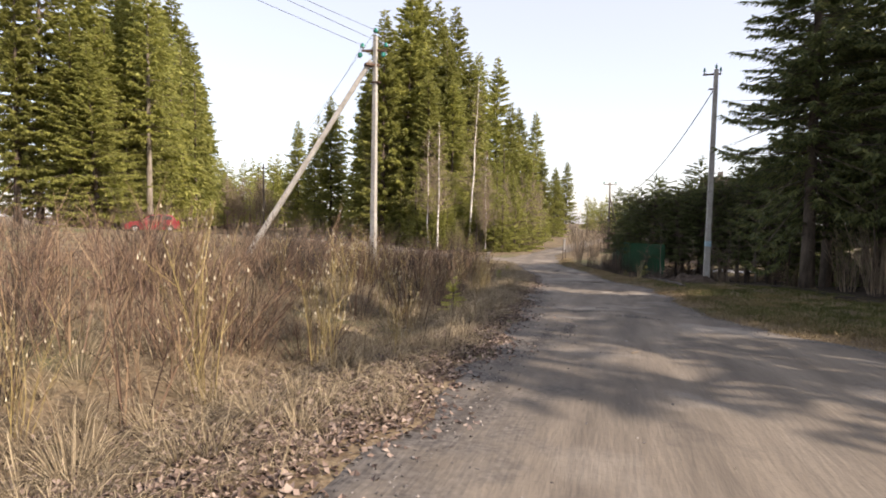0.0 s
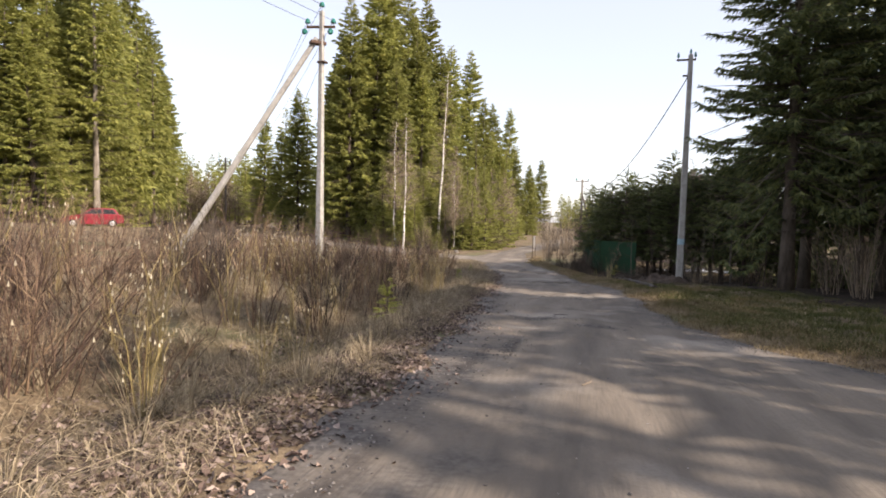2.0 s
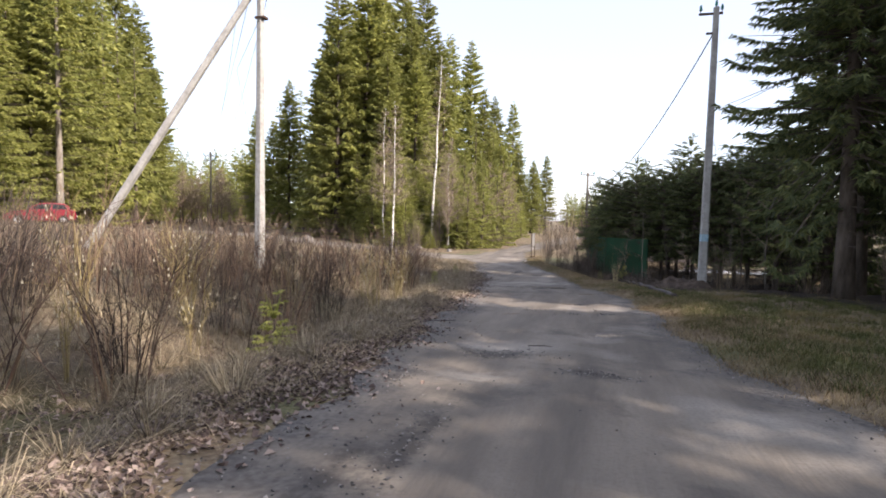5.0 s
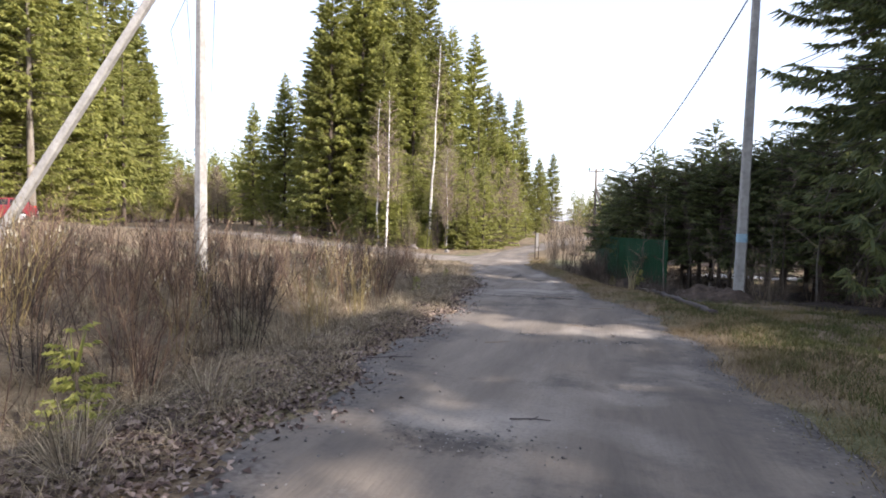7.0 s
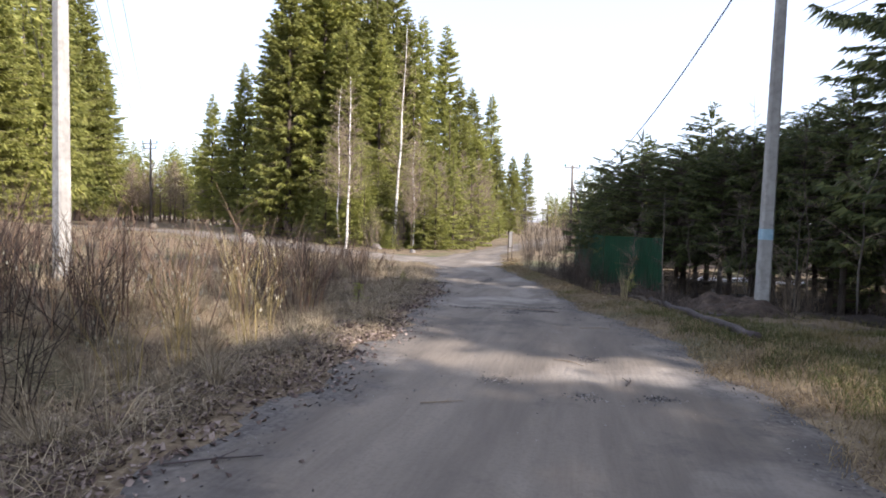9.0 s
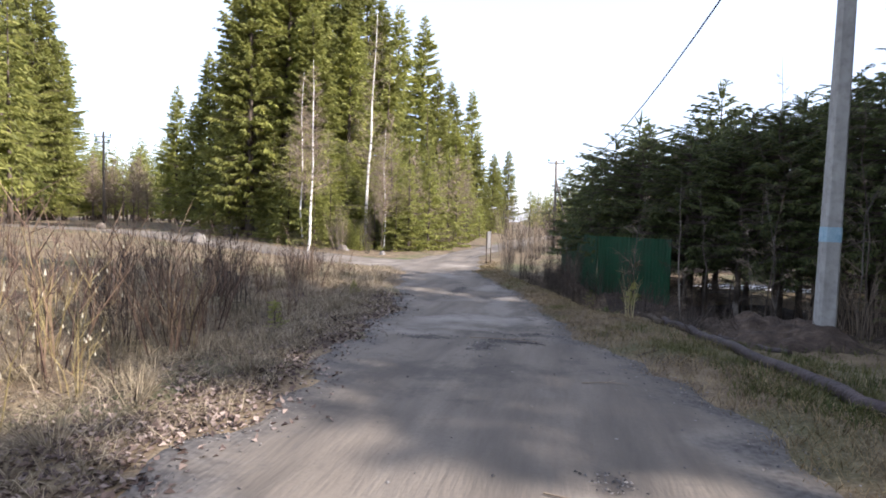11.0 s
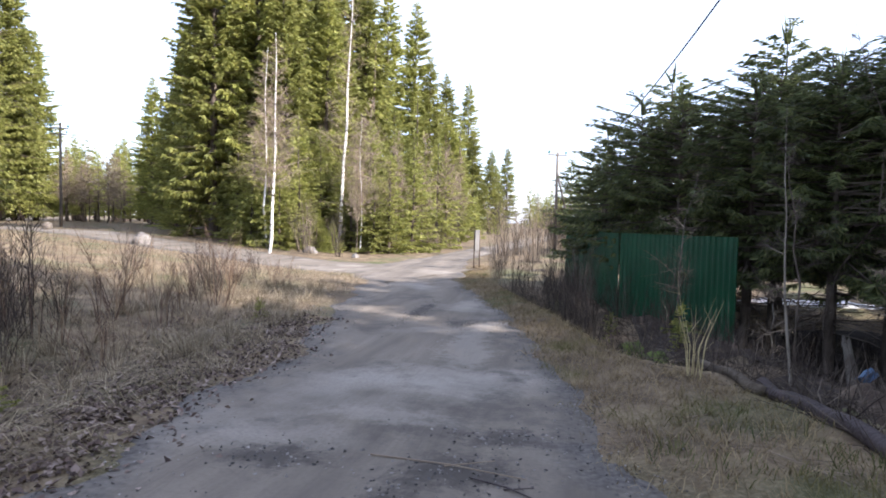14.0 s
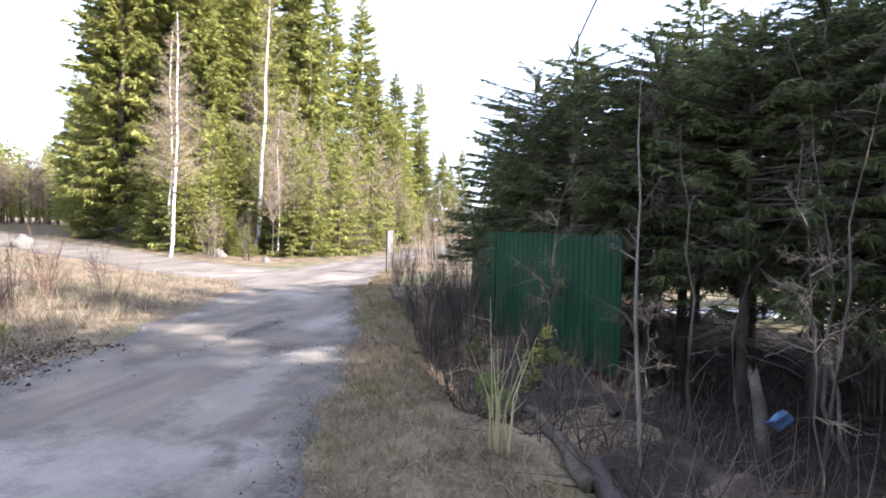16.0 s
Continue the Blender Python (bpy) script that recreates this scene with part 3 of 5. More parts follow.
    tagged(part("branchwork", limb_bm, M_BARK, root), kind="stuff")
    B, T, W = np.concatenate(sb), np.concatenate(st), np.concatenate(sw)
    d = T - B
    s = unit(np.cross(d, rng.normal(size=B.shape))) * W[:, None]
    v = np.stack([B + d * 0.08 + s, B + d * 0.08 - s, T], 1).reshape(-1, 3)
    f = np.array([(0, 1, 2)])
    tr = (f[None] + (np.arange(len(B)) * 3)[:, None, None]).reshape(-1, 3)
    tagged(part("crown", quick_mesh("crown", v, tr, mat or M_NEEDLE), None, root), kind="stuff")
    return root


def stand(kinds, rows, label, group, z_sink=0.1):
    """Places trees by (x, y, height), turning and scaling copies of the kinds."""
    rnd = random.Random(len(rows))
    for i, (x, y, h) in enumerate(rows):
        k, kh = kinds[i % len(kinds)]
        s = h / kh
        w = s ** 0.6 * rnd.uniform(0.9, 1.12) if s < 1 else s ** 0.8
        t = copy_thing(k, pose(x, y, place(x, y, z_sink), 0, 0, rnd.uniform(0, 360)) @ Matrix.Diagonal((w, w, s, 1)))
        tagged(t, label, "tree", group)


tall_a = spruce("spruce", 1, 24, 4.2, 2.2, 2.6, leaf=0.4, whorl=0.22, droop=0.42, taper=0.67, wide=(0.13, 0.27))
tall_b = spruce("spruce", 2, 24, 3.7, 3.5, 2.6, leaf=0.4, whorl=0.22, droop=0.45, taper=0.64, wide=(0.13, 0.27))
tall_c = spruce("spruce", 3, 24, 4.5, 1.5, 2.5, leaf=0.42, whorl=0.22, droop=0.4, taper=0.71, wide=(0.13, 0.27))
tall_d = spruce("spruce", 4, 24, 3.3, 4.5, 2.5, leaf=0.4, whorl=0.23, droop=0.5, taper=0.64, wide=(0.13, 0.27))
far_a = spruce("spruce", 14, 18, 3.4, 2.0, 1.1, leaf=0.7, whorl=0.5, dead=0, wood=9)
far_b = spruce("spruce", 15, 18, 2.8, 4.0, 1.1, leaf=0.7, whorl=0.5, dead=0, wood=9)
thick_a = spruce("spruce", 41, 4.5, 1.9, 0.15, 1.6, M_NEEDLE_SHADE, 0.26, whorl=0.2, droop=0.3, dead=0, wood=2)
low_a = spruce("spruce", 5, 8, 2.5, 0.15, 2.0, leaf=0.3, dead=0, whorl=0.22)
low_b = spruce("spruce", 6, 8, 2.1, 0.1, 2.0, leaf=0.3, dead=0, whorl=0.22)
NEAR = dict(wide=(0.07, 0.13))
shade_a = spruce("spruce", 7, 6.5, 2.2, 2.35, 3.2, M_NEEDLE_SHADE, 0.19, whorl=0.11, droop=0.42, dead=22, wood=0.5, taper=0.5, **NEAR)
shade_b = spruce("spruce", 8, 6.5, 2.0, 2.5, 3.2, M_NEEDLE_SHADE, 0.19, whorl=0.11, droop=0.5, dead=22, wood=0.5, taper=0.45, **NEAR)
back_a = spruce("spruce", 17, 6.5, 2.3, 2.0, 2.0, M_NEEDLE_SHADE, 0.22, whorl=0.16, droop=0.3, dead=10, wood=0.9)
back_b = spruce("spruce", 18, 6.5, 2.1, 2.2, 2.0, M_NEEDLE_SHADE, 0.22, whorl=0.16, droop=0.34, dead=10, wood=0.9)
wood_a = spruce("spruce", 9, 18, 3.5, 2.6, 2.0, M_NEEDLE_SHADE, 0.36, whorl=0.3, droop=0.4, dead=18)
wood_b = spruce("spruce", 10, 18, 2.9, 4.0, 2.0, M_NEEDLE_SHADE, 0.36, whorl=0.3, droop=0.4, dead=18)
KINDS = [thick_a, tall_a, tall_b, tall_c, tall_d, far_a, far_b, low_a, low_b, shade_a, shade_b, back_a, back_b, wood_a, wood_b]
TALL = [(tall_a, 24), (tall_b, 24), (tall_c, 24), (tall_d, 24)]
stand(TALL, [(-55.9, 93.1, 20.2), (-50.0, 88.5, 16.9), (-43.8, 82.8, 22.1), (-31.6, 71.0, 22.5), (-28.0, 64.5, 23.5), (-26.4, 62.6, 26.9), (-25.0, 65.4, 31.6), (-23.0, 67.2, 30.9), (-23.6, 75.5, 32.4), (-24.7, 86.7, 35.7), (-21.2, 81.5, 27.0), (-22.5, 93.5, 30.5), (-21.2, 102.1, 32.0), (-17.1, 94.8, 22.6), (-18.7, 114.8, 25.7), (-17.2, 125.1, 26.6), (-13.4, 89.3, 14.3), (-12.8, 103.6, 14.9), (-12.8, 121.7, 14.5), (-12.8, 153.8, 19.0), (-14.2, 145.7, 14.1), (-29.9, 67.6, 19.9), (-28.5, 70.4, 24.7), (-26.8, 73.3, 26.9), (-21.7, 73.0, 26.5), (-30.4, 74.4, 25.8), (-20.6, 63.8, 19.8), (-19.4, 67.4, 20.0)], "tall sunlit spruce in a dense stand", "spruces of the stand ahead")
stand([(low_a, 8), (low_b, 8)], [(-19.6, 58.9, 7.3), (-17.0, 57.7, 5.3), (-22.2, 60.0, 5.6), (-15.6, 61.2, 6.3), (-14.7, 64.6, 8.3), (-14.0, 68.8, 11.3), (-13.6, 73.0, 9.1), (-13.3, 79.2, 7.4), (-13.4, 62.8, 5.2), (-23.8, 61.5, 9.3), (-15.4, 57.6, 2.2), (-18.4, 57.2, 3.9)], "young bright green spruce with branches to the ground", "young spruces at the stand's edge")
stand(TALL, [(-45.4, 40.1, 24.1), (-47.5, 43.9, 20.9), (-49.7, 47.4, 25.0), (-47.3, 47.2, 27.2), (-66.7, 71.8, 33.8), (-71.6, 79.5, 40.7), (-78.1, 89.9, 38.9), (-79.3, 94.2, 35.4), (-82.1, 99.7, 29.8), (-53.9, 54.8, 23.8), (-41.9, 38.1, 15.4), (-44.8, 43.9, 15.6), (-77.5, 93.1, 22.9), (-74.9, 84.7, 29.4), (-82.7, 96.5, 30.1), (-48.1, 35.8, 23.8), (-48.7, 38.3, 28.3), (-44.2, 37.5, 18.6)], "tall spruce with bare lower trunk beyond the field", "spruces beyond the field")
stand([(far_a, 18), (far_b, 18)], [(-96.0, 119.4, 14.3), (-100.5, 128.7, 14.6), (-92.2, 122.4, 15.3), (-99.3, 135.9, 17.4), (-88.2, 125.5, 17.6), (-92.3, 134.9, 17.6), (-84.8, 127.9, 18.1), (-80.5, 124.8, 18.5), (-81.9, 129.9, 17.3), (-71.4, 100.6, 11.2), (-67.3, 101.1, 10.2), (-67.0, 106.2, 11.7), (-82.4, 104.7, 9.4), (-83.4, 110.3, 10.9)], "distant spruce in the far wood", "far spruces")
stand([(far_a, 18), (far_b, 18)], [(-90.0, 117.6, 16.3), (-91.3, 116.9, 16.5), (-89.8, 140.5, 14.0), (-86.5, 112.7, 13.2), (-85.2, 109.8, 15.4), (-90.8, 142.4, 13.9), (-79.1, 120.3, 16.0), (-97.6, 140.6, 14.5), (-86.1, 133.5, 18.2), (-77.2, 113.6, 13.4), (-102.7, 141.8, 19.3), (-77.8, 120.6, 13.8), (-93.2, 145.3, 16.1), (-81.2, 125.1, 14.5), (-77.8, 112.1, 13.7), (-78.2, 104.5, 10.9), (-89.0, 111.0, 12.6), (-84.1, 118.8, 14.2), (-78.8, 126.7, 16.6), (-86.8, 112.5, 12.6), (-86.0, 115.9, 12.3), (-76.6, 109.3, 10.8), (-104.3, 129.7, 17.0), (-82.5, 119.2, 15.6), (-79.7, 103.2, 12.7), (-99.2, 145.6, 13.7), (-71.7, 107.7, 10.4), (-101.0, 133.0, 12.3), (-94.3, 128.4, 12.1)], "distant spruce in the far wood", "far spruces")
rf = random.Random(8)
stand([(far_a, 18), (far_b, 18)], [(-rf.uniform(0.45, 0.95) * d, rf.uniform(0.95, 1.0) * d, rf.uniform(7, 13)) for d in [rf.uniform(150, 260) for _ in range(36)]] + [(rf.uniform(-14, 14) + d * 0.02, d, rf.uniform(7, 12)) for d in [rf.uniform(125, 210) for _ in range(44)]],
      "distant spruce in the far wood", "far spruces")
stand([(far_a, 18), (far_b, 18)], [(-55.4, 99.3, 22.3), (-47.5, 92.2, 22.6), (-36.5, 81.0, 24.6), (-31.0, 78.0, 30.3), (-28.9, 81.0, 32.7), (-28.9, 89.5, 30.7), (-26.0, 95.7, 27.0), (-19.8, 79.8, 21.0), (-16.5, 86.7, 16.8), (-16.6, 98.9, 17.9), (-13.2, 95.4, 15.5)], "tall sunlit spruce in a dense stand", "spruces of the stand ahead")
stand([(low_a, 8), (low_b, 8)], [(-27.9, 61.9, 5.1), (-27.1, 64.5, 4.6), (-32.3, 66.4, 5.0), (-20.3, 57.5, 4.4), (-19.1, 61.2, 8.0), (-17.3, 61.8, 8.1), (-14.5, 60.5, 4.6), (-12.6, 67.1, 5.4), (-12.1, 71.3, 4.3), (-11.8, 77.4, 5.9), (-11.3, 83.6, 6.1), (-11.6, 98.7, 5.8)], "young bright green spruce with branches to the ground", "young spruces at the stand's edge")
stand([(far_a, 18), (far_b, 18)], [(-61.9, 54.7, 25.6), (-62.5, 57.2, 24.0), (-59.7, 57.3, 27.7), (-61.5, 61.2, 32.0), (-57.7, 59.5, 27.1), (-61.0, 64.7, 26.4), (-56.9, 63.2, 27.0), (-57.2, 65.7, 25.8), (-57.4, 68.2, 23.7), (-61.1, 52.5, 21.2)], "tall spruce with bare lower trunk beyond the field", "spruces beyond the field")
stand([(low_a, 8), (low_b, 8)], [(-19, 57.5, 7), (-17.6, 56.2, 5), (-15.6, 57.2, 2.4), (-14.2, 56.4, 2.0), (-12.2, 58.5, 5), (-11.5, 59.5, 6.5), (-10.6, 62, 7), (-18.2, 60, 9), (-13.4, 61.5, 9), (-21, 59, 8),
      (-11.2, 65, 9), (-10.4, 69, 9)], "young bright green spruce with branches to the ground", "young spruces at the stand's edge")
stand(TALL, [(-52.5, 47.2, 25.2), (-53.2, 49.5, 23.0), (-54.8, 56.8, 28.3), (-52.9, 52.9, 25.4), (-56.7, 60.5, 23.4), (-54.6, 52.5, 29.4)], "tall spruce with bare lower trunk beyond the field", "spruces beyond the field")
# the shaded trees beside the road
stand([(wood_a, 18), (wood_b, 18)], [(10.5, 26.2, 19), (9.8, 23.6, 17), (10.8, 28.8, 19), (8.6, 28.2, 16), (11.5, 24.0, 17), (13.5, 32, 19), (9.4, 33.2, 14), (12.6, 35.5, 16), (15.5, 24.5, 18), (16.5, 33.0, 17), (11.0, 15.0, 17)],
      "dark shaded spruce at the roadside wood", "spruces of the roadside wood")
# spruces mostly out of view, added to cast the road's shade bands
stand([(far_a, 18), (far_b, 18)], [(13.0, 10.9, 18), (10.8, 7.2, 14.5), (11.5, 4.0, 15), (12.0, 13.4, 17), (15.0, 6.0, 17), (17.0, 14.0, 18), (14.0, 19.6, 17), (17.5, 20.2, 18), (12.5, 21.6, 15), (21.0, 16.5, 18), (15, 11.9, 17), (17, 8.4, 17), (14, -6.2, 18), (12, -9.5, 17), (16, -15.0, 18), (11, -15.4, 17), (-8, -16, 15), (-3, -20, 17), (5, -22, 16), (-14, -14, 16), (20, 21.1, 18), (22, 29.1, 17), (18, 31.8, 15), (25, 19.2, 18), (24, 32.0, 16), (27, 27.6, 17)],
      "dark shaded spruce at the roadside wood", "spruces of the roadside wood")
stand([(shade_a, 6.5), (shade_b, 6.5)], [(2.2, 37.3, 5.7), (3.4, 36.4, 5.9), (4.7, 35.6, 6.1), (5.6, 35.2, 6.3), (6.8, 34.6, 6.9), (3.9, 38.0, 6.1), (5.4, 37.2, 6.5), (6.7, 36.6, 6.9), (8.2, 35.8, 7.4), (1.4, 38.6, 5.3), (7.6, 33.4, 7.4), (8.6, 38.2, 7.1), (4.2, 37.2, 6.2), (6.0, 36.2, 6.4), (7.5, 37.6, 6.7)],
      "dense dark young spruce behind the green fence", "spruces behind the fence")
stand([(back_a, 6.5), (back_b, 6.5)], [(0.8, 40.2, 4.8), (2.3, 39.7, 6.3), (0.2, 71.5, 7.4), (1.5, 66, 7.1), (5.0, 39.2, 7.2), (3.0, 41.2, 6.2), (0.9, 42.4, 4.2), (4.5, 47.5, 5.5), (6, 53, 6), (7, 59, 6.5), (3.2, 44.5, 5), (5.6, 63, 6.5)],
      "dense dark young spruce behind the green fence", "spruces behind the fence")
# mostly hidden low spruces, added to keep light out of the wood
stand([(thick_a, 4.5)], [(9.6, 41.0, 4.5), (11.0, 39.0, 5.0), (10.2, 37.2, 4.2), (12.6, 41.5, 5.0), (12.4, 37.0, 4.6), (14.5, 39.5, 5.2), (10.9, 34.6, 3.8), (13.2, 33.6, 4.4), (15.5, 36.5, 5.0), (12.0, 31.0, 3.6), (14.2, 29.6, 4.4), (11.6, 26.8, 3.4), (14.0, 25.4, 4.2), (13.4, 22.6, 3.8)],
      "low dense spruce added in the wood to block light", "young spruces of the roadside wood")
big = spruce("spruce", 21, 19, 3.4, 3.9, 3.3, M_NEEDLE_SHADE, 0.27, whorl=0.13, droop=0.75, dead=26, wood=0.8, wide=(0.08, 0.16))
big.matrix_world = pose(6.96, 24.79, place(6.96, 24.79))
tagged(big, "large old spruce with drooping boughs beside the road", "tree")
for k in KINDS:
    for o in (*k.children_recursive, k):
        bpy.data.objects.remove(o)


def bare_tree(name, seed, h, spread, mat, twig_mat, trunk_r, lean=(0, 0), low=0.35, twigs=900, thick=0.012, crook=1.0):
    """A leafless tree: tapered trunk, limbs and a haze of fine twigs."""
    rng = np.random.default_rng(seed)
    root = new(name)
    tz = np.linspace(-0.2, 1, 10)
    wig = np.cumsum(rng.normal(0, 0.008 * h * crook, (10, 2)), 0)
    tp = lambda q: np.array([lean[0] * h * max(q, 0) + np.interp(q, tz, wig[:, 0]) - wig[1, 0], lean[1] * h * max(q, 0) + np.interp(q, tz, wig[:, 1]) - wig[1, 1], q * h])
    part("trunk", tube([[(tp(q) if q > 0 else np.array([0, 0, -0.25]), trunk_r * (1 - 0.9 * max(q, 0))) for q in tz]], 8), mat, root, smooth=True)
    base, tip, rad = [], [], []
    for _ in range(max(10, twigs // 22)):
        q = rng.uniform(low, 0.97)
        a = rng.uniform(0, math.tau)
        ln = spread * (1.05 - q) / (1.05 - low) * rng.uniform(0.5, 1.2) + 0.12
        p0 = tp(q)
        d = unit(np.array([math.cos(a), math.sin(a), rng.uniform(0.0, 1.2)]))
        base.append(p0), tip.append(p0 + d * ln), rad.append(thick * 1.6)
        for _ in range(20):
            s = rng.uniform(0.2, 1)
            b = p0 + d * ln * s
            base.append(b), tip.append(b + unit(d * 0.7 + rng.normal(0, 0.7, 3) - np.array([0, 0, 0.25])) * ln * rng.uniform(0.15, 0.6)), rad.append(thick * 0.55)
    base, tip = np.array(base), np.array(tip)
    v, f = sticks(base, tip, np.array(rad), rng.normal(0, 0.03, base.shape), rng, name, twig_mat)
    tagged(part("twigwork", quick_mesh("twigwork", v, f, twig_mat), None, root), kind="stuff")
    return root


for x, y, h, ln, r, seed in ((-16.9, 53.7, 12.8, (0.0, 0.05), 0.1, 1), (-15.45, 60.0, 18.0, (0.035, 0.0), 0.14, 2), (-18.6, 56.5, 12.5, (0.02, 0), 0.08, 3), (-13.0, 58.0, 9.0, (-0.03, 0), 0.05, 6)):
    t = bare_tree("birch", seed, h, 2.3, M_BIRCH, M_TWIG, r, ln, 0.28, 2400, 0.010)
    t.matrix_world = pose(x, y, place(x, y))
    tagged(t, "leafless birch with white bark at the stand's edge", "tree", "birches")
far_bare = [bare_tree("bare_tree", 140 + i, 11, 3.2, M_BARK, M_TWIG, 0.11, (0, 0), 0.25, 1500, 0.022) for i in range(3)]
for i in range(40):
    u = rf.random()
    x, y = -94 + 36 * u + rf.uniform(-4, 4), 112 - 14 * u + rf.uniform(-7, 7)
    k = rf.uniform(0.65, 1.05)
    t = copy_thing(far_bare[i % 3], pose(x, y, place(x, y), 0, 0, rf.uniform(0, 360)) @ Matrix.Diagonal((k, k, k, 1)))
    tagged(t, "leafless grey-brown tree of the far wood", "tree", "far leafless trees")
for i, (x, y, k) in enumerate(((-11.2, 60.5, 0.75), (-10.4, 64.0, 0.8), (-12.8, 57.0, 0.62), (-9.6, 68.5, 0.85), (-14.0, 63.5, 1.0), (-9.4, 74.0, 0.8))):
    t = copy_thing(far_bare[i % 3], pose(x, y, place(x, y), 0, 0, i * 71) @ Matrix.Diagonal((k * 0.6, k * 0.6, k, 1)))
    tagged(t, "slender leafless tree before the spruces", "tree", "leafless trees at the stand")
for k in far_bare:
    for o in (*k.children_recursive, k):
        bpy.data.objects.remove(o)
pale = spruce("spruce", 31, 27, 3.2, 9.0, 2.2, leaf=0.42, whorl=0.28, bark=M_PALE_BARK, dead=20)
pale.matrix_world = pose(-43.2, 45.0, place(-43.2, 45.0))
tagged(pale, "tall spruce with a straight pale bare trunk", "tree")
# slender leafless saplings in the shade by the road
for i, (x, y, h, sp, r) in enumerate(((2.17, 30.35, 4.2, 0.6, 0.028), (2.6, 32.2, 1.6, 0.5, 0.03), (4.6, 32.6, 6.0, 1.3, 0.05), (5.3, 33.4, 5.5, 1.4, 0.055), (3.3, 33.4, 5.0, 1.5, 0.06), (3.9, 31.4, 4.0, 1.2, 0.03),
                                  (5.9, 30.8, 7.5, 1.6, 0.06), (5.2, 29.6, 5.5, 1.4, 0.035), (8.4, 23.3, 9, 1.4, 0.07), (6.0, 28.6, 7, 1.6, 0.06), (7.2, 29.4, 8, 1.5, 0.06), (1.7, 34.2, 3.6, 1.4, 0.04), (9.5, 25, 8, 1.4, 0.06), (5.5, 34.2, 9.5, 1.4, 0.06), (4.4, 34.6, 8.2, 1.2, 0.05))):
    t = bare_tree("sapling", 40 + i, h * 0.8, sp * 0.6, M_PALE_BARK if i == 0 else (M_BARK, M_DEAD)[i % 2], (M_TWIG_SHADE, M_TWIG)[i % 2], r * (0.7 if i == 0 else 0.5), (0.02, 0.2) if i == 0 else (random.uniform(-0.12, 0.1), 0.05), 0.2, 300, 0.005, 1.2 if i == 0 else 3.0)
    t.matrix_world = pose(x, y, place(x, y))
    tagged(t, "thin leafless grey sapling in the roadside ditch", "sapling", "roadside saplings")


def bush(seed, n, h, spread, r, mat, twig=5, lean=0.35, name="shrub", catkin=0):
    """A leafless shrub of many stems springing from one foot, with side twigs."""
    rng = np.random.default_rng(seed)
    a = rng.uniform(0, math.tau, n)
    o = np.stack([np.cos(a), np.sin(a), np.zeros(n)], 1)
    base = o * rng.uniform(0, spread * 0.35, (n, 1)) + [0, 0, -0.05]
    hh = h * rng.uniform(0.55, 1.1, n)
    tip = base + o * (hh * lean * rng.uniform(0.1, 1.2, n))[:, None] + np.stack([np.zeros(n), np.zeros(n), hh], 1)
    bend = o * (-0.06 * hh)[:, None] + rng.normal(0, 0.025, (n, 3))
    pieces = [sticks(base, tip, r * rng.uniform(0.6, 1.2, n), bend, rng, "s", mat, 2)]
    k = np.repeat(np.arange(n), twig)
    if twig:
        t = rng.uniform(0.3, 0.95, len(k))[:, None]
        b = base[k] + (tip - base)[k] * t + bend[k] * 4 * t * (1 - t)
        d = unit((tip - base)[k]) + rng.normal(0, 0.5, (len(k), 3))
        e = b + unit(d) * (hh[k] * rng.uniform(0.1, 0.4, len(k)))[:, None]
        pieces.append(sticks(b, e, np.full(len(k), r * 0.42), rng.normal(0, 0.012, b.shape), rng, "t", mat, 1))
    v, f = join(pieces)
    root = new(name)
    tagged(part("stem_clump", quick_mesh("stem_clump", v, f, mat), None, root), kind="stuff")
    if catkin:
        ends = e[rng.integers(0, len(e), catkin)]
        cb = ends - [0, 0, 0.02]
        v, f = sticks(cb, ends + [0, 0, 0.03], np.full(catkin, 0.013), np.zeros(cb.shape), rng, "c", M_WHITE, 2)
        tagged(part("catkin_fluff", quick_mesh("catkin_fluff", v, f, M_CATKIN), None, root, "pale fluffy catkins"), kind="stuff")
    return root


M_CATKIN = material("catkins", [(0.2, (0.3, 0.27, 0.19)), (0.8, (0.5, 0.46, 0.36))], 8, 3, 0.9, 0, island=0.5)
brush_kinds = [bush(60 + i, n, 1.5, 0.9, 0.011, m, 9, 0.42) for i, (n, m) in enumerate(((9, M_REDTWIG), (13, M_REDTWIG), (14, M_TWIG), (18, M_TWIG_SHADE)))]
willow_kinds = [bush(70 + i, 7 + 2 * i, 1.9, 0.45, 0.009, M_WILLOW, 7, 0.36, "willow_shrub", 34) for i in range(3)]
rb = random.Random(5)
# shrubs over the left field
spots = []
while len(spots) < 165:
    y = rb.uniform(3, 50)
    d = 2.3 + abs(rb.gauss(0, 1)) * 7
    x = float(left_edge(y)) - d
    if float(track_distance(np.float64(x), np.float64(y))) < 6.5 or (x < -9 and y > 42):
        continue
    if y > 30 and d > 4.5 and rb.random() < 0.8:
        continue
    if 2.3 < d < 5.2 and 8.0 < y < 13.5 and rb.random() < 0.8:
        continue
    spots.append((x, y))
for i, (x, y) in enumerate(spots):
    s = rb.uniform(0.6, 1.3) * (0.75 if y > 34 else 1)
    if y < 8:
        s *= 0.9
    t = copy_thing(brush_kinds[(0, 1, 3)[i % 3]], pose(x, y, place(x, y), 0, 0, rb.uniform(0, 360)) @ Matrix.Diagonal((s * 1.1, s * 1.1, s, 1)))
    tagged(t, "leafless reddish-brown shrub in the dry field", "shrub", "field shrubs")
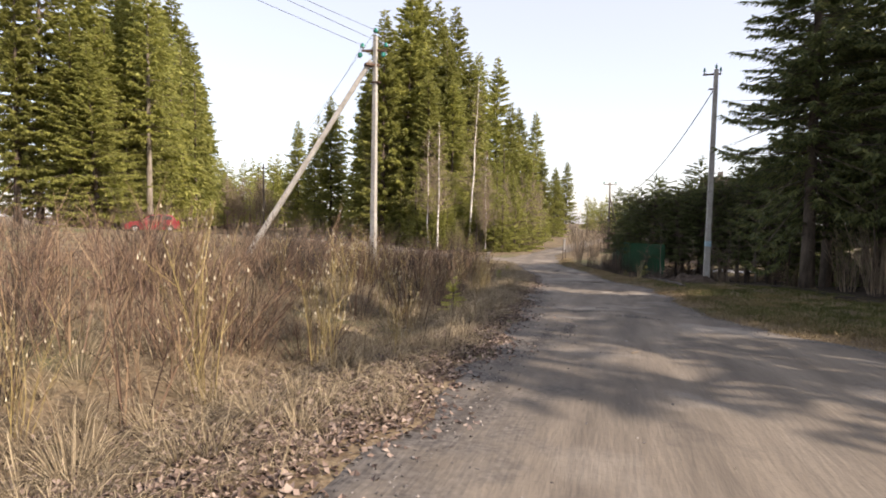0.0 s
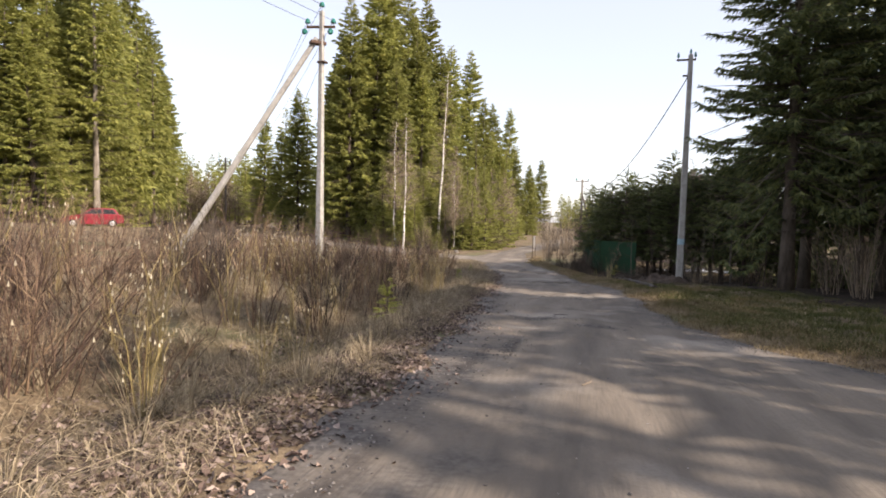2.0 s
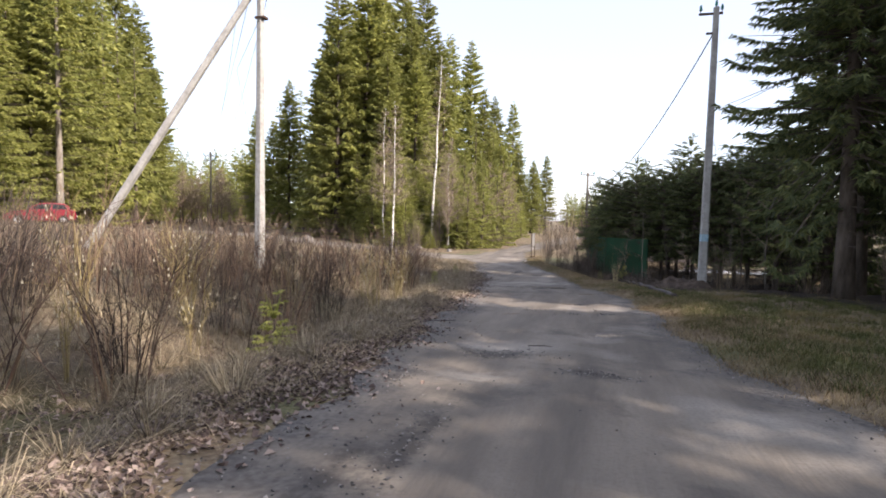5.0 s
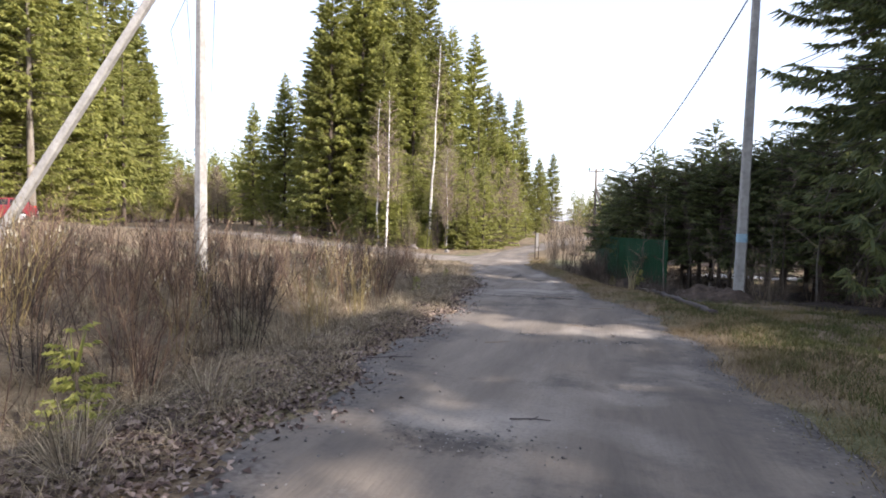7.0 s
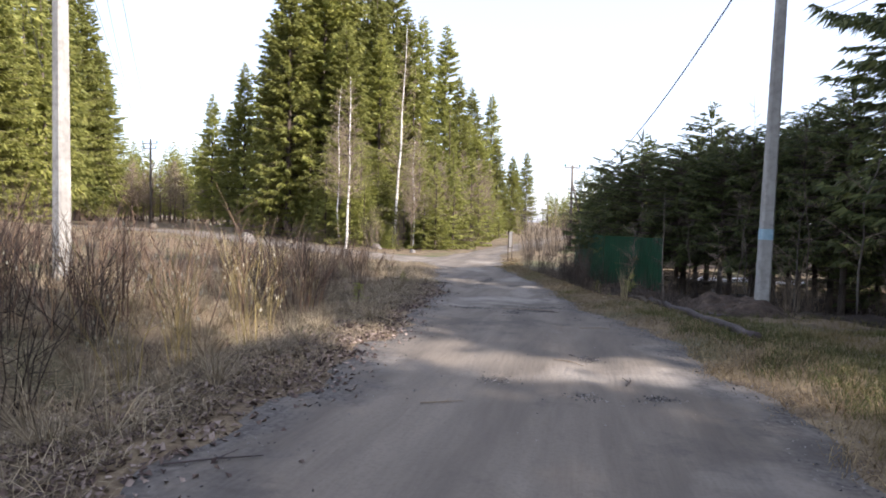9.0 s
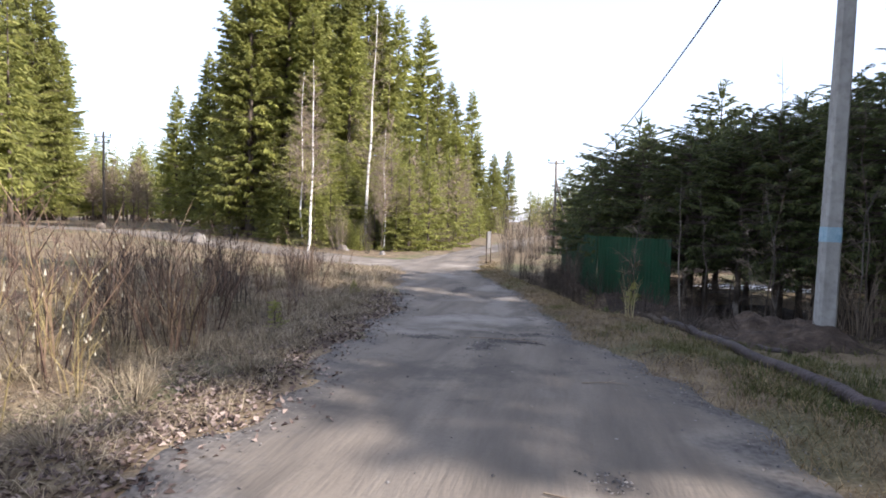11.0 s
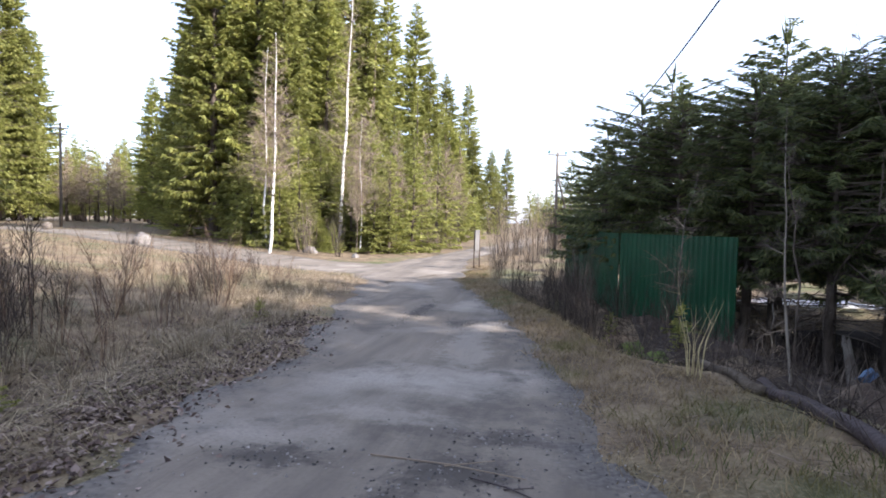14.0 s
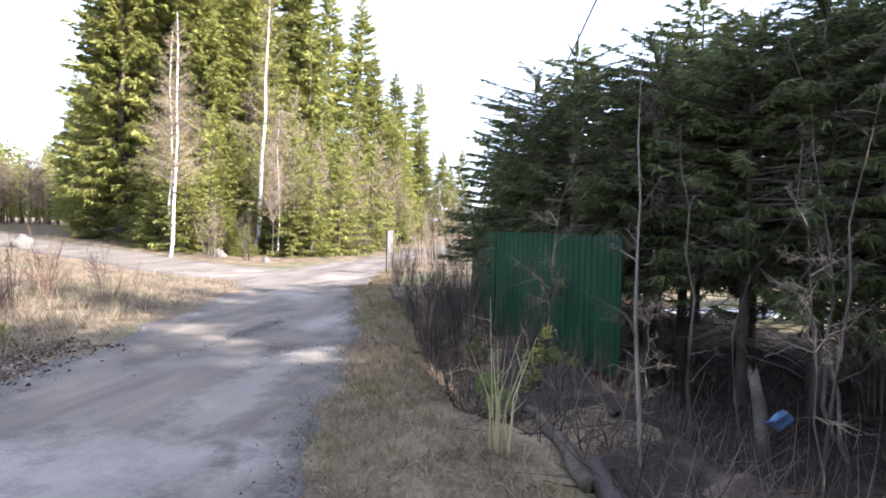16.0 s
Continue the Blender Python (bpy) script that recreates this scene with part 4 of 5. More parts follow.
for i, (x, y, s) in enumerate(((-3.3, 6.3, 0.75), (-4.1, 5.0, 0.9), (-4.6, 3.4, 0.6), (-4.6, 8.0, 0.85), (-3.6, 9.5, 0.72), (-5.4, 10.5, 0.85), (-4.9, 13.5, 0.8), (-5.4, 17.0, 0.75), (-4.9, 20.2, 0.95), (-5.2, 22.8, 0.8),
                               (-5.9, 14.8, 0.9), (-7.2, 16.0, 1.0), (-7.8, 12.2, 1.15), (-9.0, 10.5, 1.1), (-5.8, 25.5, 0.7), (-6.6, 19.0, 0.9), (-8.8, 17.8, 0.9), (-4.7, 21.4, 0.98), (-5.6, 21.0, 0.85), (-4.3, 18.6, 0.75), (-6.4, 23.6, 0.8), (-3.0, 7.6, 0.6), (-3.9, 7.0, 0.9), (-5.2, 6.2, 1.0), (-4.9, 11.6, 0.9), (-6.5, 13.2, 1.0))):
    t = copy_thing(willow_kinds[i % 3], pose(x, y, place(x, y), 0, 0, i * 77) @ Matrix.Diagonal((s, s, s, 1)))
    tagged(t, "yellow-stemmed willow shrub with pale catkins", "shrub", "willow shrubs")
# shrubs between road and fence, mostly shade-darkened twigs, and pale ones by the far bend
for i in range(13):
    y = rb.uniform(33.5, 47)
    x = float(right_edge(y)) + 1.0 + rb.random() ** 1.3 * 1.8
    s = rb.uniform(0.6, 1.0)
    t = copy_thing(brush_kinds[3 if i % 4 else 2], pose(x, y, place(x, y), 0, 0, rb.uniform(0, 360)) @ Matrix.Diagonal((s * 0.7, s * 0.7, s, 1)))
    tagged(t, "grey-brown leafless shrub beside the fence", "shrub", "shrubs by the fence")
rf = random.Random(415)
for i in range(16):
    y = rf.uniform(34.6, 42)
    x = float(right_edge(y)) + 1.3 + rf.random() * 1.2
    s = rf.uniform(0.6, 1.05)
    t = copy_thing(brush_kinds[3], pose(x, y, place(x, y), 0, 0, rf.uniform(0, 360)) @ Matrix.Diagonal((s * 0.75, s * 0.75, s, 1)))
    tagged(t, "grey-brown leafless shrub beside the fence", "shrub", "shrubs by the fence")
for i in range(24):
    x, y = rb.uniform(4.6, 13), rb.uniform(25, 38)
    if y > 33 and x < 6 or math.hypot(x - 6.96, y - 24.8) < 1.2:
        continue
    s = rb.uniform(0.5, 1.2)
    t = copy_thing(brush_kinds[2 + i % 2], pose(x, y, place(x, y), 0, 0, rb.uniform(0, 360)) @ Matrix.Diagonal((s, s, s * 1.2, 1)))
    tagged(t, "dull leafless undergrowth shrub in the wood's shade", "shrub", "undergrowth of the wood")
for i in range(16):
    x, y = rf.uniform(7.6, 12.5), rf.uniform(20.5, 27)
    if math.hypot(x - 6.96, y - 24.8) < 1.2:
        continue
    s = rf.uniform(0.8, 1.7)
    t = copy_thing(brush_kinds[2], pose(x, y, place(x, y), 0, 0, rf.uniform(0, 360)) @ Matrix.Diagonal((s * 0.8, s * 0.8, s * 1.2, 1)))
    tagged(t, "dull leafless undergrowth shrub in the wood's shade", "shrub", "undergrowth of the wood")
for i in range(20):
    y = rb.uniform(50, 95)
    x = float(right_edge(y)) + rb.uniform(0.8, 4.5)
    s = rb.uniform(1.6, 3.0)
    t = copy_thing(brush_kinds[2 + i % 2], pose(x, y, place(x, y), 0, 0, rb.uniform(0, 360)) @ Matrix.Diagonal((s * 0.7, s * 0.7, s, 1)))
    tagged(t, "tall pale leafless shrub along the road", "shrub", "tall roadside shrubs")
for i in range(16):
    y = rb.uniform(53, 75)
    x = float(left_edge(y)) - rb.uniform(1.0, 4.0) - (8 - 0.6 * (y - 53) if y < 60 else 0) * rb.random()
    s = rb.uniform(0.8, 2.2)
    t = copy_thing(brush_kinds[2 + i % 2], pose(x, y, place(x, y), 0, 0, rb.uniform(0, 360)) @ Matrix.Diagonal((s * 0.7, s * 0.7, s, 1)))
    tagged(t, "tall pale leafless shrub at the stand's foot", "shrub", "shrubs at the stand")
dark_kinds = [bush(80 + i, 26, 1.25, 1.3, 0.0085, M_REDTWIG, 10, 0.8) for i in range(2)]
for i in range(36):
    y = rb.uniform(2.5, 24)
    x = float(left_edge(y)) - 2.6 - 6.5 * rb.random()
    if x > -5.6 and 8.3 < y < 12.5:
        continue
    s = rb.uniform(0.55, 1.05)
    t = copy_thing(dark_kinds[i % 2], pose(x, y, place(x, y), 0, 0, rb.uniform(0, 360)) @ Matrix.Diagonal((s, s, s, 1)))
    tagged(t, "spreading dark reddish-brown leafless shrub in dead grass", "shrub", "spreading field shrubs")
for i in range(12):
    x, y, s = rf.uniform(-11, -4.6), rf.uniform(5.0, 13.5), rf.uniform(0.8, 1.15)
    if x > -5.8 and y > 8.0:
        continue
    t = copy_thing(dark_kinds[i % 2], pose(x, y, place(x, y), 0, 0, rf.uniform(0, 360)) @ Matrix.Diagonal((s * 1.1, s * 1.1, s, 1)))
    tagged(t, "spreading dark reddish-brown leafless shrub in dead grass", "shrub", "spreading field shrubs")
for k in brush_kinds + willow_kinds + dark_kinds:
    for o in (*k.children_recursive, k):
        bpy.data.objects.remove(o)


# ---- poles and lines ----
def line(name, a, b, sag, r, label):
    a, b = Vector(a), Vector(b)
    pts = [(a.lerp(b, t) - Vector((0, 0, 4 * sag * t * (1 - t))), r) for t in np.linspace(0, 1, 25)]
    root = new(name)
    part("strand", tube([pts], 6), M_WIRE, root, smooth=True)
    return tagged(root, label, "cable")


def post_mesh(a, b, w0, w1, d0, d1):
    """A tapering concrete post of trapezoid section between two points, edges bevelled."""
    a, b = Vector(a), Vector(b)
    q = (b - a).to_track_quat("Z", "Y")
    bm = bmesh.new()
    rings = []
    for p, w, d in ((a, w0, d0), (a.lerp(b, 0.5), (w0 + w1) / 2, (d0 + d1) / 2), (b, w1, d1)):
        c = 0.12 * w
        pts = [(-w / 2 + c, -d / 2), (w / 2 - c, -d / 2), (w / 2, -d / 2 + c), (w * 0.42, d / 2 - c), (w * 0.42 - c, d / 2), (-w * 0.42 + c, d / 2), (-w * 0.42, d / 2 - c), (-w / 2, -d / 2 + c)]
        rings.append([bm.verts.new(p + q @ Vector((x, y, 0))) for x, y in pts])
    for r0, r1 in zip(rings, rings[1:]):
        for k in range(8):
            bm.faces.new((r0[k], r0[(k + 1) % 8], r1[(k + 1) % 8], r1[k]))
    bm.faces.new(rings[0][::-1])
    bm.faces.new(rings[-1])
    return bm


def insulator(parent, at, tilt=(0, 0, 0), girth=1.5):
    """A ribbed glass insulator on a steel pin."""
    m = Matrix.Translation(at) @ Euler(tilt).to_matrix().to_4x4()
    prof = ((0, 0.03), (0.02, 0.075), (0.05, 0.08), (0.06, 0.045), (0.09, 0.07), (0.12, 0.065), (0.13, 0.04), (0.17, 0.05), (0.19, 0.03))
    g = part("insulator", tube([[(m @ Vector((0, 0, z)), r * girth) for z, r in prof]], 10), M_INSULATOR, parent, "green glass insulator", True)
    part("pin", tube([[(m @ Vector((0, 0, -0.16)), 0.014), (m @ Vector((0, 0, 0.02)), 0.014)]], 6), M_STEEL, g)
    return g


LP = Vector((-10.4, 23.64, place(-10.4, 23.64, 0.1)))
corner_pole = new("utility_pole")
part("post", post_mesh(LP, LP + Vector((0.05, 0, 9.55 - LP.z)), 0.31, 0.19, 0.27, 0.17), M_CONCRETE, corner_pole)
BR = Vector((-15.7, 21.7, place(-15.7, 21.7, 0.3)))
part("brace", post_mesh(BR, LP + Vector((-0.14, -0.06, 8.5 - LP.z)), 0.26, 0.2, 0.24, 0.18), M_CONCRETE, corner_pole)
part("clamp", box(0.62, 0.34, 0.12, LP + Vector((-0.1, -0.05, 8.3 - LP.z)), 0.01, Matrix.Rotation(0.75, 4, "Z")), M_STEEL, corner_pole, "rusty steel clamp")
part("clamp", box(0.36, 0.26, 0.07, LP + Vector((0.08, 0, 7.55 - LP.z)), 0.01), M_STEEL, corner_pole, "rusty steel clamp")
arm_turn = Matrix.Rotation(0.2, 4, "Z")
part("crossarm", box(1.15, 0.09, 0.09, LP + Vector((0, 0.02, 8.95 - LP.z)), 0.008, arm_turn), M_STEEL, corner_pole, "rusty steel crossarm")
part("wire_loop", tube([[(LP + Vector((0.08, -0.1, 7.5 - LP.z)), 0.008), (LP + Vector((-0.5, -0.5, 5.8 - LP.z)), 0.008), (LP + Vector((-0.15, -0.25, 3.6 - LP.z)), 0.008)]], 5), M_WIRE, corner_pole)
tops = [LP + Vector((0.05, 0, 9.62 - LP.z)), LP + Vector((-0.52, -0.1, 8.98 - LP.z)), LP + Vector((0.5, 0.1, 8.98 - LP.z))]
for p in tops:
    insulator(corner_pole, p + Vector((0, 0, 0.1)))
for p in tops[1:]:
    insulator(corner_pole, p + Vector((-0.06, -0.1, -0.2)), (math.pi * 0.8, 0, 0))
tagged(corner_pole, "grey concrete electricity pole with a leaning brace", "utility pole")

RP = Vector((3.92, 28.16, place(3.92, 28.16, 0.1)))
side_pole = new("utility_pole")
part("post", post_mesh(RP, RP + Vector((0.12, 0, 8.35 - RP.z)), 0.31, 0.19, 0.27, 0.17), M_CONCRETE, side_pole)
part("crossarm", box(0.75, 0.07, 0.07, RP + Vector((-0.05, 0, 8.15 - RP.z)), 0.006), M_STEEL, side_pole, "rusty steel crossarm")
part("bracket", box(0.34, 0.1, 0.06, RP + Vector((0.0, 0, 7.5 - RP.z)), 0.006), M_STEEL, side_pole)
for dx in (-0.36, 0.3):
    insulator(side_pole, RP + Vector((dx, 0, 8.26 - RP.z)), girth=0.7)
insulator(side_pole, RP + Vector((0.12, 0, 8.4 - RP.z)), girth=0.7)
M_BLUEPAINT = material("pale blue paint", [(0.35, (0.2, 0.34, 0.42)), (0.65, (0.34, 0.47, 0.54))], 9, 6, 0.8, 0.2, 30)
band = RP.lerp(RP + Vector((0.12, 0, 8.35 - RP.z)), (0.62 - RP.z) / (8.35 - RP.z))
part("paint_band", post_mesh(band - Vector((0.002, 0, 0.11)), band + Vector((0.002, 0, 0.13)), 0.298, 0.294, 0.262, 0.258), M_BLUEPAINT, side_pole, "smeared pale blue paint mark")
tagged(side_pole, "grey concrete electricity pole at the wood's edge", "utility pole")


def wooden_pole(x, y, top, brace, arms, turn, label):
    b = Vector((x, y, place(x, y, 0.1)))
    root = new("utility_pole")
    part("post", tube([[(b, 0.15), (b.lerp(Vector((x, y, top)), 0.5), 0.125), (Vector((x, y, top)), 0.1)]], 9), M_WOOD, root, smooth=True)
    for i, dz in enumerate(arms):
        arm = part("crossarm", box(1.7 - 0.3 * i, 0.1, 0.1, (x, y - 0.12, top - dz), 0.01, Matrix.Rotation(turn, 4, "Z")), M_WOOD, root)
        for s in (-0.75, 0.75):
            c = Vector((x, y - 0.12, top - dz)) + Matrix.Rotation(turn, 3, "Z") @ Vector((s * (1 - 0.15 * i), 0, 0))
            insulator(root, c + Vector((0, 0, 0.14)))
    if brace:
        f = Vector((x + brace[0], y + brace[1], place(x + brace[0], y + brace[1], 0.1)))
        part("brace", tube([[(f, 0.12), (Vector((x, y, top - brace[2])), 0.09)]], 8), M_WOOD, root, smooth=True)
    return tagged(root, label, "utility pole")


wooden_pole(-0.9, 71.0, 6.3, (1.6, -0.5, 1.6), (0.25,), 0.5, "weathered wooden electricity pole by the bend")
wooden_pole(-47.4, 69.9, 9.1, None, (0.55, 1.1), 0.4, "tall weathered wooden electricity pole past the field")
wooden_pole(-133, 174, 8.2, (-5.0, -3.5, 1.0), (0.3,), 0.4, "distant electricity pole with a leaning brace")
line("service_cable", (3.95, 28.1, 7.45), (-0.9, 71.0, 5.6), 2.1, 0.022, "thick black twisted cable between poles")
for i, p in enumerate(tops):
    far = Vector((-47.4, 69.9, 8.75)) + Vector((0.75 * (i - 1), 0.3 * (i - 1), 0.4 if i == 0 else -0.1))
    line("power_line", p + Vector((0, 0, 0.2)), far, 1.6, 0.009, "thin bare overhead power line")
    line("power_line", p + Vector((0, 0, 0.2)), (-21 + 0.8 * i, -22, 10.2), 0.5, 0.009, "thin bare overhead power line")

# ---- the green fence ----
def sheet(a, b, z0, z1, name, label):
    """A fence run of trapezoid-ribbed sheets on rails and posts; each sheet is 1.15 m wide."""
    a, b = Vector(a), Vector(b)
    ln = (b - a).length
    d = (b - a).normalized()
    n = Vector((d.y, -d.x))
    root = new(name)
    count = max(1, round(ln / 1.15))
    for k in range(count):
        s0, s1 = ln * k / count, ln * (k + 1) / count - 0.004
        prof, s, pitch = [], s0, 0.115
        while s < s1 - 1e-4:
            for ds, o in ((0, 0), (0.035, 0), (0.05, 0.018), (0.09, 0.018), (0.105, 0)):
                if s + ds < s1:
                    prof.append((s + ds, o))
            s += pitch
        prof.append((s1, 0))
        bm = bmesh.new()
        cols = []
        for s, o in prof:
            p = a + d * s + n * o
            zb = z0 + 0.05 * math.sin(k * 2.1)
            cols.append([bm.verts.new((p.x, p.y, zb)), bm.verts.new((p.x, p.y, z1 + 0.012 * math.sin(k * 3.3)))])
        for c0, c1 in zip(cols, cols[1:]):
            bm.faces.new((c0[0], c1[0], c1[1], c0[1]))
        bmesh.ops.solidify(bm, geom=bm.faces[:], thickness=0.003)
        part("panel", bm, M_FENCE, root)
    for z in (z0 + 0.35, z1 - 0.3):
        m = (a + b) / 2 - n * 0.03
        part("rail", box(ln, 0.04, 0.05, (m.x, m.y, z), 0.004, Matrix.Rotation(math.atan2(d.y, d.x), 4, "Z")), M_STEEL, root)
    for k in range(count // 2 + 1):
        p = a + d * min(ln - 0.05, 0.05 + k * 2.3) - n * 0.08
        part("post", box(0.06, 0.06, z1 - z0 + 0.4, (p.x, p.y, (z0 + z1) / 2 - 0.25), 0.004), M_STEEL, root)
    return tagged(root, label, "fence", "green fence runs")


sheet((0.82, 36.15), (2.62, 34.2), -1.62, 0.34, "fence", "dark green ribbed sheet-metal fence facing the road")
sheet((-0.25, 43.6), (0.8, 36.2), -1.68, 0.34, "fence", "dark green ribbed sheet-metal fence along the ditch")

# ---- the road sign ----
M_BOARD = material("weathered board paint", [(0.3, (0.12, 0.117, 0.11)), (0.7, (0.2, 0.196, 0.185))], 3, 6, 0.7, 0.1)
sign = new("sign")
sx, sy = -4.2, 49.4
sz = place(sx, sy, 0.1)
for d in (-0.2, 0.2):
    qx, qy = sx + d * 0.5, sy + d * 0.85
    part("post", tube([[((qx, qy, sz), 0.025), ((qx, qy, 0.1), 0.025)]], 8), M_STEEL, sign, smooth=True)
part("board", box(0.55, 0.025, 0.95, (sx + 0.03, sy - 0.02, -0.33), 0.006, Matrix.Rotation(radians(74), 4, "Z")), M_BOARD, sign, "plain pale board seen from its side")
tagged(sign, "small pale notice board on two dark posts", "sign")


# ---- stones ----
def boulder(x, y, w, h, seed, label):
    bm = bmesh.new()
    bmesh.ops.create_icosphere(bm, subdivisions=3, radius=1)
    for v in bm.verts:
        n = 1 + 0.4 * noise.noise(v.co * 1.3 + Vector((seed, 0, 0))) + 0.07 * noise.noise(v.co * 4 + Vector((0, seed, 0)))
        v.co = Vector((v.co.x * w / 2, v.co.y * w * 0.4, v.co.z * h * 0.62)) * n
    ob = new("boulder")
    part("stone", bm, M_STONE, ob, smooth=True)
    ob.matrix_world = pose(x, y, place(x, y, 0) + h * 0.14, 0, 0, seed * 40)
    return tagged(ob, label, "boulder")


boulder(-24.2, 52.4, 1.3, 0.95, 3, "pale grey granite boulder beside the side track")
boulder(-14.9, 54.9, 0.75, 0.55, 5, "small pale boulder at the stand's edge")
boulder(-11.8, 54.0, 0.5, 0.35, 8, "small pale boulder at the stand's edge")

# ---- fallen wood ----
M_LOG = material("brown log bark", [(0.3, (0.035, 0.026, 0.02)), (0.7, (0.1, 0.078, 0.056))], 6, 8, 0.9, 0.6, 24, fine=((0.22, 0.19, 0.15), 9, 0.4))
def lying(name, pts, r0, r1, mat, label, category, rough=0.05, sides=10):
    """A trunk lying on the ground through the (x, y) points, with uneven girth."""
    rng = np.random.default_rng(int(abs(pts[0][0]) * 100))
    path = []
    P = [Vector((x, y, 0)) for x, y in pts]
    for i in range(len(P) - 1):
        for k in range(5):
            p = P[i].lerp(P[i + 1], k / 5)
            path.append(p)
    path.append(P[-1])
    n = len(path)
    out = []
    for i, p in enumerate(path):
        r = (r0 + (r1 - r0) * i / n) * (1 + rng.normal(0, rough))
        out.append(((p.x + rng.normal(0, 0.012), p.y, place(p.x, p.y, 0) + r * 0.9), r))
    root = new(name)
    part("stem", tube([out], sides), mat, root, smooth=True)
    return tagged(root, label, category)


lying("pipe", [(2.5, 23.3), (2.28, 25.2), (2.06, 27.4), (1.98, 28.6), (1.82, 30.25)], 0.078, 0.072, M_PIPE, "long dark pipe lying along the grassy verge", "pipe", 0.02, 14)
lying("log", [(1.75, 30.0), (1.5, 31.3), (1.18, 33.2)], 0.062, 0.045, M_LOG, "broken grey-brown log lying in the ditch", "log")
lying("log", [(2.9, 26.7), (2.55, 27.6), (2.35, 28.2)], 0.05, 0.03, M_PIPE, "dark wet branch lying on the verge", "log")
lying("log", [(-39.2, 60.5), (-40.6, 62.0)], 0.35, 0.25, M_DEAD, "grey uprooted log at the field's far side", "log")
STICKS = ((-1.3, 19.1, 0.4, 20), (-2.35, 17.2, 0.6, 35), (-1.2, 27.2, 1.2, -12), (-0.75, 26.9, 0.6, -35), (0.2, 24.3, 0.5, 5), (-2.1, 4.1, 0.5, 40), (0.3, 8.6, 0.3, 70), (-0.3, 15.2, 0.35, 15), (-0.2, 21.2, 0.4, -20), (0.45, 20.5, 0.35, 80),
          (1.3, 27.6, 0.7, -60), (1.0, 26.3, 0.5, 30), (-3.0, 6.0, 0.6, 10), (-2.6, 13.6, 0.7, 60), (0.9, 28.9, 0.6, 50))
for i, (x, y, ln, a) in enumerate(STICKS):
    dx, dy = math.cos(radians(a)) * ln / 2, math.sin(radians(a)) * ln / 2
    f = lambda px, py: max(float(road_height(px, py)) if float(right_edge(py)) > px > float(left_edge(py)) else -9, place(px, py, 0)) + 0.012
    root = new("stick")
    part("twig", tube([[((x - dx, y - dy, f(x - dx, y - dy)), 0.007), ((x + 0.03, y + 0.02, f(x, y) + 0.006), 0.006), ((x + dx, y + dy, f(x + dx, y + dy)), 0.004)],
                       [((x, y, f(x, y)), 0.006), ((x + dx * 0.5 - dy * 0.4, y + dy * 0.5 + dx * 0.4, f(x + dx * 0.5, y + dy * 0.5) + 0.01), 0.003)]], 5), M_PIPE if i % 2 else M_TWIG, root)
    tagged(root, "dry fallen stick lying on the ground", "stick", "fallen sticks")

stump = new("stump")
bx, by = 4.2, 33.42
bz = place(bx, by, 0.1)
bm = tube([[((bx, by, bz), 0.11), ((bx - 0.03, by, bz + 0.4), 0.085), ((bx - 0.08, by, bz + 0.8), 0.07), ((bx - 0.14, by, bz + 1.1), 0.065), ((bx - 0.17, by, bz + 1.22), 0.05)]], 10)
for v in bm.verts:
    v.co += Vector((noise.noise(v.co * 5), noise.noise(v.co * 5 + Vector((9, 0, 0))), 0)) * 0.03
    if v.co.z > bz + 1.05:
        v.co.z += 0.2 * noise.noise(Vector((v.co.x * 14, v.co.y * 14, 2)))
part("trunk", bm, M_DEAD, stump, smooth=True)
tagged(stump, "broken weathered grey tree stump in the ditch", "stump")
bag = new("plastic_sheet")
bm = bmesh.new()
bmesh.ops.create_grid(bm, x_segments=8, y_segments=8, size=0.115)
for v in bm.verts:
    q = v.co.copy()
    v.co = Vector((q.x * 0.85, 0.06 * noise.noise(q * 9), q.y * (1.1 - q.x) + 0.04 * noise.noise(q * 11 + Vector((3, 0, 0)))))
bmesh.ops.solidify(bm, geom=bm.faces[:], thickness=0.004)
part("film", bm, M_PLASTIC, bag, smooth=True)
bag.matrix_world = pose(4.27, 33.2, -1.74, 25, 35, 10)
tagged(bag, "crumpled pale blue plastic scrap against a stump", "plastic scrap")
M_SHOOT = material("pale shoots", [(0.2, (0.3, 0.24, 0.12)), (0.8, (0.5, 0.43, 0.24))], 5, 3, 0.7, 0, island=0.5)
reeds = bush(91, 11, 1.1, 0.35, 0.0095, M_SHOOT, 1, 0.28, "cut_shrub")
reeds.matrix_world = pose(1.12, 30.45, place(1.12, 30.45))
tagged(reeds, "tuft of cut-off pale yellow shoots by the pipe", "shrub")
for i, (x, y, s) in enumerate(((0.6, 35.2, 0.26), (1.6, 33.6, 0.28), (1.42, 32.7, 0.24), (-5.4, 27.4, 0.25), (-6.1, 33.4, 0.22), (-3.95, 14.1, 0.42))):
    t = spruce("young_spruce", 120 + i, 1.2, 0.55, 0.02, 3.0, M_NEEDLE, 0.16, dead=0, whorl=0.1)
    t.matrix_world = pose(x, y, place(x, y)) @ Matrix.Diagonal((s * 1.6, s * 1.6, s * 1.6, 1))
    tagged(t, "small bright green spruce seedling among dead grass", "tree", "spruce seedlings")

